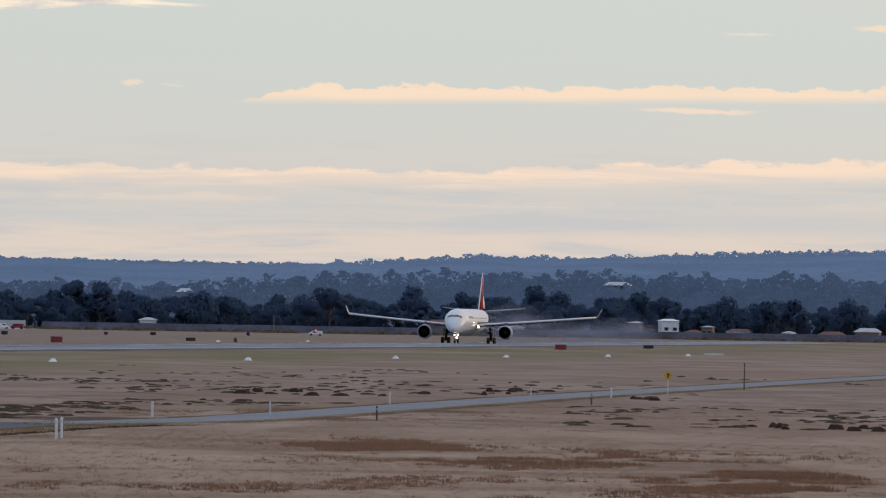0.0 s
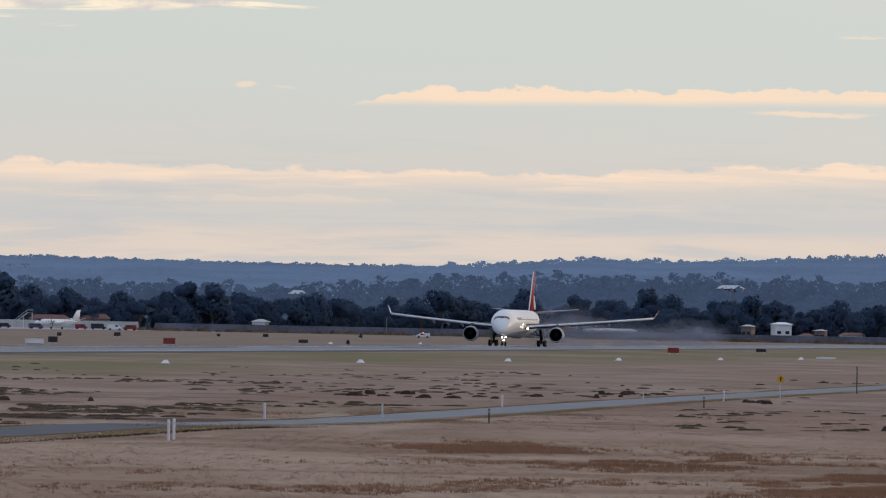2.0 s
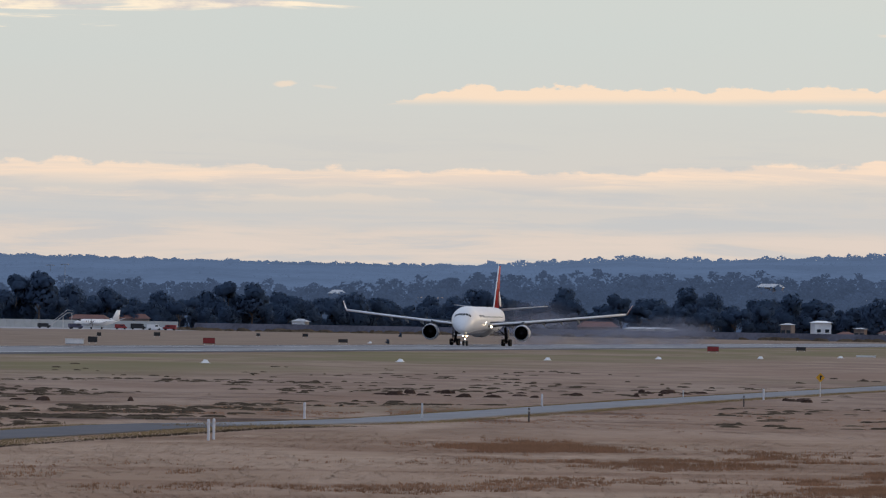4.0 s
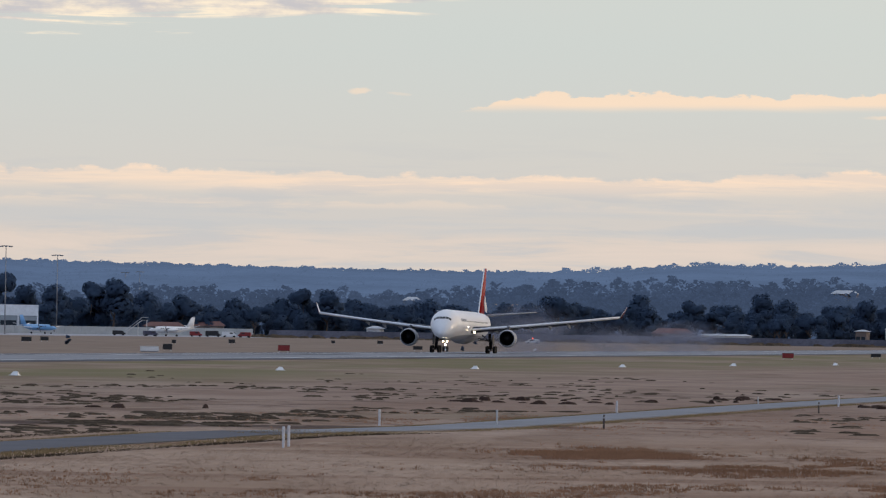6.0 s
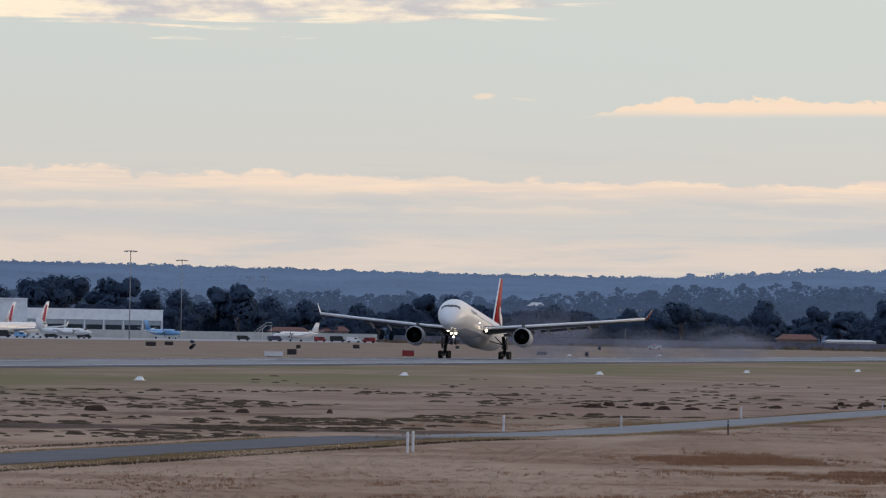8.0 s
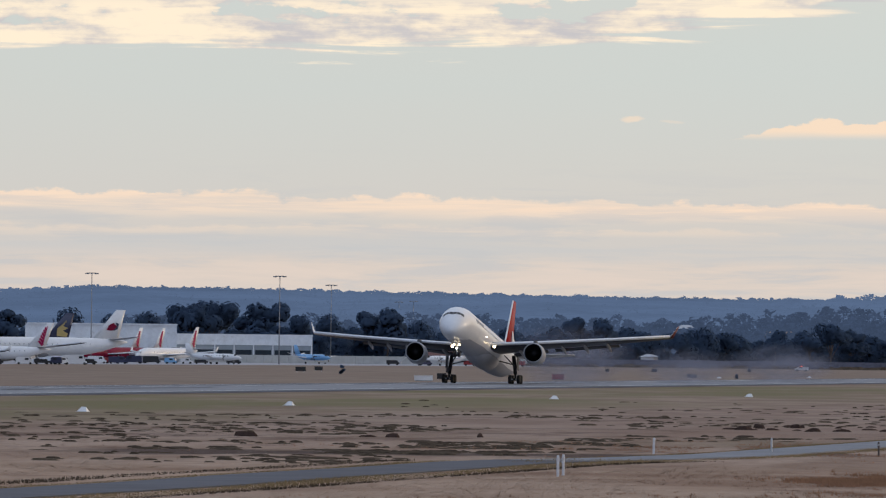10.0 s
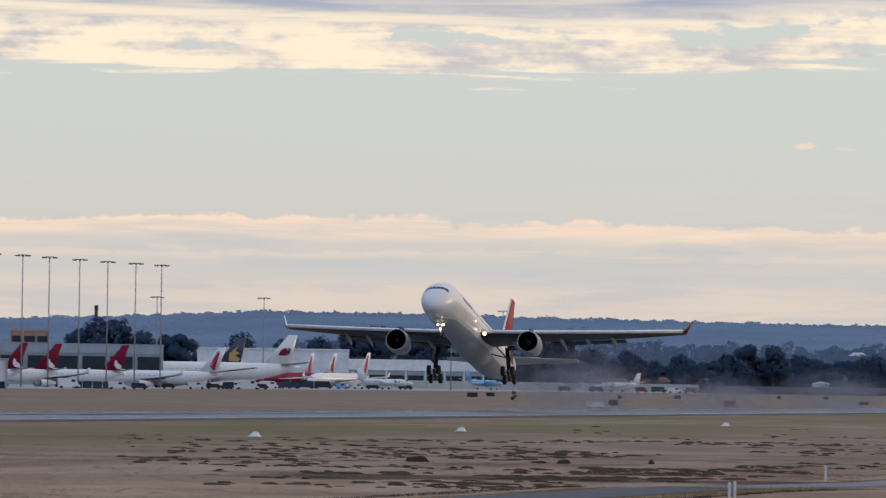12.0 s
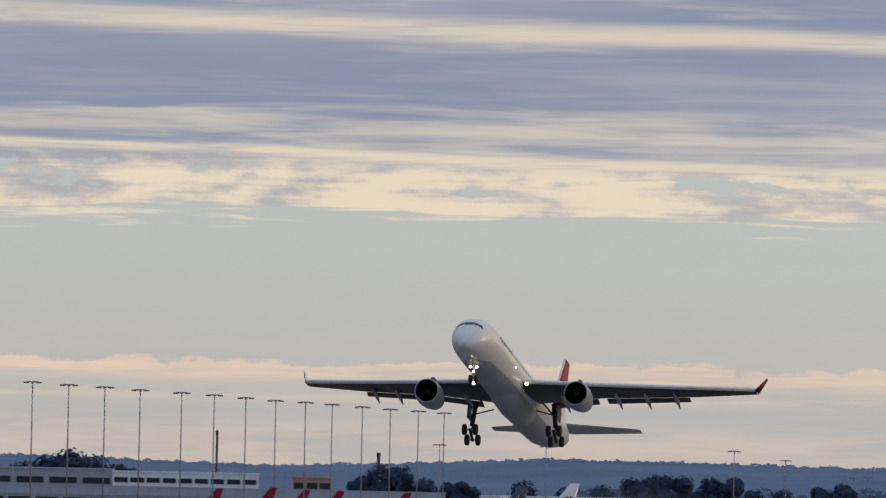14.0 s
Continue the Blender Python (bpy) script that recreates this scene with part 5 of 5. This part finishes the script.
for b, d, rz, paint, lg, hi, lb in ((-48.6, 3220, 10, WHITE_PAINT, 5, 2.0, "white service van"), (-46.9, 3230, 170, SIGN_RED, 4.6, 1.9, "red service van"), (-50.4, 3240, 0, BLACK_PAINT, 5.4, 2.2, "dark service truck"), (-57.3, 3180, 20, NAVY, 5, 1.9, "dark blue service van"),
                                    (-93.5, 2900, 0, WHITE_PAINT, 6, 2.4, "white baggage truck"), (-97.5, 2690, 15, WHITE_PAINT, 5, 2.2, "white service van"), (-87.5, 3000, 5, BLACK_PAINT, 6, 2.5, "dark loader truck"), (-89.5, 2960, 170, NAVY, 6, 2.6, "dark blue loader truck"),
                                    (-91.8, 2910, 10, SIGN_RED, 5, 2.0, "red tug"), (-101.5, 2640, 0, WHITE_PAINT, 5, 2.1, "white service van"), (-115.6, 2480, 10, WHITE_PAINT, 6, 2.8, "white catering truck"), (-78.4, 3040, 0, BLACK_PAINT, 5, 1.8, "dark tug"), (-83.6, 3030, 5, WHITE_PAINT, 4, 1.8, "white tug"),
                                    (-99.6, 2660, 5, BLACK_PAINT, 4.5, 1.6, "dark tug"), (-98.1, 2680, 175, NAVY, 4, 2.2, "dark blue loader truck"), (-95.9, 2700, 0, WHITE_PAINT, 7, 2.9, "white catering truck"), (-94.3, 2720, 10, BLACK_PAINT, 4, 1.7, "dark tug"),
                                    (-91.2, 2860, 0, NAVY, 6, 2.4, "dark blue loader truck"), (-85.4, 2990, 5, SKYBLUE, 4, 2.0, "blue service van"), (-82.0, 3000, 0, BLACK_PAINT, 4.5, 1.5, "dark tug"), (-104.6, 2600, 0, BLACK_PAINT, 4, 1.6, "dark tug"), (-110.2, 2440, 5, WHITE_PAINT, 5, 2.2, "white service van"), (-107.8, 2450, 0, NAVY, 4.4, 1.8, "dark blue service van"), (-60.8, 3230, 5, BLACK_PAINT, 4.6, 1.8, "dark service truck"), (-52.3, 3220, 0, SIGN_RED, 4.4, 1.9, "red service van")):
    vehicle(b, d, rz, paint, lg, hi, lb + " parked on the apron")
dark_box = thing("container_stack", "row of dark freight containers on the apron", "container", at(-113.0, 2500))
for k in range(4):
    part("container", Geo().box((-4.2 + 2.8 * k, 0, 1.0), (2.6, 2.4, 2.0)), DARK_METAL, dark_box)
moving_car = vehicle(-14.0, 2880, 180, WHITE_PAINT, 4.4, 1.6, "small white car driving on the far perimeter road", "car")

stair = thing("passenger_stairs", "grey mobile passenger stairs standing on the apron", "stairs", at(-59.0, 3320))
for y in (-1.1, 1.1):
    part("rail", Geo().tube((-3.5, y, 1.0), (2.5, y, 5.6), 0.14, 0.14, 6).tube((-3.5, y, 2.0), (2.5, y, 6.6), 0.08, 0.08, 6).tube((2.5, y, 6.6), (4.5, y, 6.6), 0.08, 0.08, 6), STEEL, stair)
for k in range(14):
    part("step", Geo().box((-3.4 + 0.43 * k, 0, 1.05 + 0.33 * k), (0.45, 2.1, 0.08)), STEEL, stair)
part("platform", Geo().box((3.5, 0, 5.6), (2.2, 2.3, 0.15)), STEEL, stair)
for x in (-3.0, 1.0, 4.2):
    part("prop", Geo().tube((x, -0.9, 0), (x, -0.9, max(1.3, min(5.5, 3.4 + 0.77 * x))), 0.13, 0.13, 6).tube((x, 0.9, 0), (x, 0.9, max(1.3, min(5.5, 3.4 + 0.77 * x))), 0.13, 0.13, 6), STEEL, stair)

wall = thing("blast_wall", "long grey panelled wall behind the apron", "wall", kind="structure")
p, q = spot(-84.5, 3330), spot(-46.0, 3430)
for k in range(42):
    c = p.lerp(q, (k + 0.5) / 42)
    part("panel", Geo().box((c.x, c.y, 1.5), ((q - p).length / 42 - 0.08, 0.25, 3.0), math.atan2((q - p).y, (q - p).x)), CLAD_GREY, wall)


def house(b, d, z, wide, deep, wall_h, roof_h, wall_mat, roof_mat, rz=0.0):
    h = thing("house", "low pale house with pitched roof among the trees", "house", at(b, d, z, rz), "houses among the trees")
    part("wall", Geo().box((0, deep / 2, wall_h / 2 - 2), (wide, deep, wall_h + 4)), wall_mat, h)
    part("roof", Geo().add([(-wide / 2 - 0.6, -0.7, wall_h), (wide / 2 + 0.6, -0.7, wall_h), (wide / 2 + 0.6, deep + 0.7, wall_h), (-wide / 2 - 0.6, deep + 0.7, wall_h), (-wide / 2 + 1.5, deep / 2, wall_h + roof_h), (wide / 2 - 1.5, deep / 2, wall_h + roof_h)], [(0, 1, 5, 4), (1, 2, 5), (2, 3, 4, 5), (3, 0, 4), (3, 2, 1, 0)]), roof_mat, h)
    for k in range(max(2, int(wide / 4))):
        part("window", Geo().box((-wide / 2 + wide * (k + 0.5) / max(2, int(wide / 4)), -0.05, wall_h * 0.55), (1.5, 0.14, 1.2)), WINDOW, h)


for b, d, z, wd, wh, rh, wm, rm in ((25.3, 3450, 0.6, 6.5, 6.2, 0.8, CLAD_WHITE, CLAD_WHITE), (21.2, 3450, 0.4, 4, 5.4, 0.7, BRICK, ROOF_TIN), (27.6, 3430, 0.4, 5, 2.2, 1.0, BRICK, ROOF_RED), (33.2, 3400, 0.8, 9, 2.4, 1.0, CLAD_WHITE, ROOF_RED), (29.3, 3420, 0.3, 4, 4.4, 0.5, BRICK, ROOF_TIN), (38.2, 3400, 0.3, 4, 2.6, 0.8, CLAD_WHITE, ROOF_TIN),
                                    (43.0, 3390, 0.6, 9, 1.9, 1.3, CLAD_WHITE, ROOF_RED), (6.4, 3425, 0.3, 19, 3.0, 0.7, CLAD_WHITE, ROOF_TIN), (0.6, 3430, 0.6, 14, 3.2, 2.0, BRICK, ROOF_RED), (-32.7, 3440, 0.5, 5, 3.4, 1.0, CLAD_WHITE, ROOF_TIN), (-51.0, 3440, 0.5, 12, 3.4, 1.8, BRICK, ROOF_RED), (-56.0, 3445, 0.5, 14, 3.0, 1.6, BRICK, ROOF_RED), (47.0, 3385, 0.8, 9, 3.0, 1.5, BRICK, ROOF_TIN)):
    house(b, d, z * 0, wd, 8, wh + z, rh, wm, rm, random.uniform(-12, 12))
for b, d, e, wd, wh, rm in ((19.3, 4000, 4.6, 11, 1.5, ROOF_TIN), (-28.4, 3990, 3.1, 7, 1.6, ROOF_TIN), (-18.2, 3990, 2.5, 15, 1.8, BRICK), (29.5, 3990, 3.2, 6, 1.5, ROOF_TIN), (-9.4, 3890, 2.3, 8, 2, ROOF_TIN), (-7.8, 3890, 2.0, 5, 2.4, ROOF_TIN)):
    house(b, d, EYE + d * e / 1000 - wh - 1.6, wd, 9, wh, 1.6, BRICK, rm, random.uniform(-10, 10))

part("beacon", Geo().ball((0, 0, 1.75), 0.2, 8), RED_LIGHT, moving_car, "lit red roof beacon", True)
thin = thing("marker_pole", "thin weathered grey pole on the grass", "pole", at(-18.56, 3380))
for k in range(4):
    part("segment", Geo().tube((0, 0, 1.6 * k), (0, 0, 1.6 * k + 1.6), 0.11, 0.11, 8), MAST_STEEL, thin)
for b, d, kind, s in ((-66.5, 1980, 2, 0.14), (-22.8, 1975, 3, 0.07), (-21.4, 2700, 3, 0.09)):
    t = copy_thing(PROTO[kind], at(b, d, 0, 40))
    t.scale = (s, s, s)
    tagged(t, "small dark bush on the airfield", "bush", "bushes on the airfield")
    t.name = "bush"


def bush(b, d, rr, hh):
    """A dense bush of many leaf clumps down to the ground."""
    t = thing("bush", "dense bush before the service building, its dark leaves blued for haze", "bush", at(b, d), "bushes by the service building")
    rb = random.Random(int(-b * 10))
    g = Geo()
    for k in range(420):
        zz = rb.random()
        wide = rr * (0.55 + 0.45 * math.sin(math.pi * min(1, zz * 1.1))) * math.sqrt(rb.random()) * (1.0 if zz < 0.75 else 1.6 - 0.85 * zz)
        a = rb.uniform(0, 6.283)
        c = Vector((wide * math.cos(a), wide * math.sin(a), 0.2 + zz * hh))
        q = rb.uniform(0.25, 0.55)
        g.add([c + Vector((rb.uniform(-q, q), rb.uniform(-q, q), rb.uniform(-q, q))) for _ in range(4)], [(0, 1, 2), (0, 2, 3), (1, 3, 2)])
    part("crown", g, LEAF_HAZED, t)
    part("trunk", Geo().tube((0, 0, -0.2), (0, 0, hh * 0.5), 0.14, 0.08, 7), BARK, t)


bush(-132.4, 2165, 2.5, 7.2)
bush(-134.9, 2165, 2.2, 5.6)


# ---- dust that the engines raise ----
def dust_material():
    m = bpy.data.materials.new("thin blown dust")
    m.use_nodes = True
    n = Nodes(m.node_tree)
    p = n.n("ShaderNodeTexCoord").outputs["Object"]
    s = n.n("ShaderNodeSeparateXYZ", Vector=p)
    flat_ = n.n("ShaderNodeCombineXYZ", X=s.outputs[0], Y=0.0, Z=s.outputs[2]).outputs[0]
    g_ = n.n("ShaderNodeTexGradient", Vector=flat_)
    g_.gradient_type = "SPHERICAL"
    a = n.math("MULTIPLY", n.step(g_.outputs[1], 0.0, 0.75), n.step(n.noise(p, 2.5, 4), 0.35, 0.65, 0.08, 0.34))
    dust = n.n("ShaderNodeBsdfDiffuse", Color=(0.38, 0.37, 0.42, 1)).outputs[0]
    n.n("ShaderNodeOutputMaterial", Surface=n.n("ShaderNodeMixShader", Fac=a, i1=n.n("ShaderNodeBsdfTransparent").outputs[0], i2=dust).outputs[0])
    return m


DUST = dust_material()
puff_rows = []
rd = random.Random(11)
for k in range(6):
    puff = tagged(make("dust_puff", Geo().ball((0, 0, 0), 1.0, 12, (1, 0.3, 1)), DUST, True), "thin grey puff of dust blown up behind the airliner", "dust", "dust behind the airliner")
    back = 40 + 62 * k + rd.uniform(-8, 8)
    hh = rd.uniform(3.4, 4.6) + (2.0 if k < 2 else 0)
    long = rd.uniform(9, 13)
    puff.scale = (long, long, hh)
    puff_rows.append((puff, back, -6 + (k % 2) * 8 - 0.01 * back, hh * 0.75))


# ---- what moves ----
def motions():
    # seconds, metres along the runway, height, nose-up pitch, wing flex
    rows = [(0.0, -3.2, 0.0, 0.0, 0.0), (0.5, 26.4, 0, 0, 0), (1.0, 56.3, 0, 0, 0.1), (1.5, 86.6, 0, 0, 0.2), (2.0, 117.5, 0, 0, 0.3), (2.5, 148.9, 0, 0, 0.4), (3.0, 180.8, 0, 0, 0.5), (4.0, 245.5, 0, 0, 0.8), (5.0, 312, 0, 0, 1.1),
            (5.5, 345.6, 0, 0.2, 1.4), (6.0, 379.6, 0, 0.6, 1.7), (6.5, 414.1, 0, 1.5, 2.0), (7.0, 449, 0, 2.8, 2.4), (7.5, 484.1, 0, 4.2, 2.8), (8.0, 520, 0, 5.2, 3.1), (8.5, 556.5, 0, 6.1, 3.3), (9.5, 630, 0.0, 7.3, 3.5),
            (10.3, 690, 0.4, 8.6, 3.6), (11.0, 743, 1.8, 9.7, 3.6), (11.5, 781.8, 3.0, 10.6, 3.5), (12.0, 821.2, 4.5, 11.4, 3.4), (12.5, 861.2, 6.4, 12.2, 3.3), (13.0, 901.2, 8.8, 12.8, 3.2), (13.5, 941.2, 11.6, 13.4, 3.2), (14.0, 981.3, 14.9, 13.7, 3.2)]
    way, fly = [], {ob: [] for ob in hero_moving}
    for t, s, z, pitch, flex in rows:
        ext = float(np.interp(t, (7, 8.5, 9.5, 11, 12.5, 14), (0, 0.39, 0.65, 0.85, 0.9, 1.1)))
        z += ext + 0.25 * min(1, z / 3) + (CROWN if t < 10 else 0.0)
        p = START + AHEAD * s
        way.append((t, pose(p.x, p.y, z, 0, -pitch, HEADING)))
        for ob in hero_moving:
            if ob.name.startswith("wing"):
                side = 1 if ob is hero_moving[0] else -1
                hinge = Vector((0, side * 2.2, 3.7))
                fly[ob].append((t, Matrix.Translation(hinge) @ pose(0, 0, 0, side * flex) @ Matrix.Translation(-hinge)))
            else:
                tilt = pitch if z < 1.0 else pitch * max(0.0, 1 - (z - 1.0) / 2) - 26 * min(1, (z - 1.0) / 2)
                base = ob.matrix_basis.translation.copy()
                fly[ob].append((t, pose(base.x, base.y, base.z - ext, 0, tilt)))
    walk(hero, way)
    for puff, back, off, z in puff_rows:
        keys = []
        for t, along, *_ in rows:
            p = START + AHEAD * (along - back) + ASIDE * off
            keys.append((t, pose(p.x, p.y, z)))
        walk(puff, keys)
    walk(moving_car, [(t, at(b, 2880, 0, 180)) for t, b in ((0.0, -13.94), (1.5, -14.34), (3.0, -14.75), (5.5, -15.0), (7.5, -15.2), (11.0, -15.8), (14.0, -16.3))])
    for ob, keys in fly.items():
        walk(ob, keys)


motions()
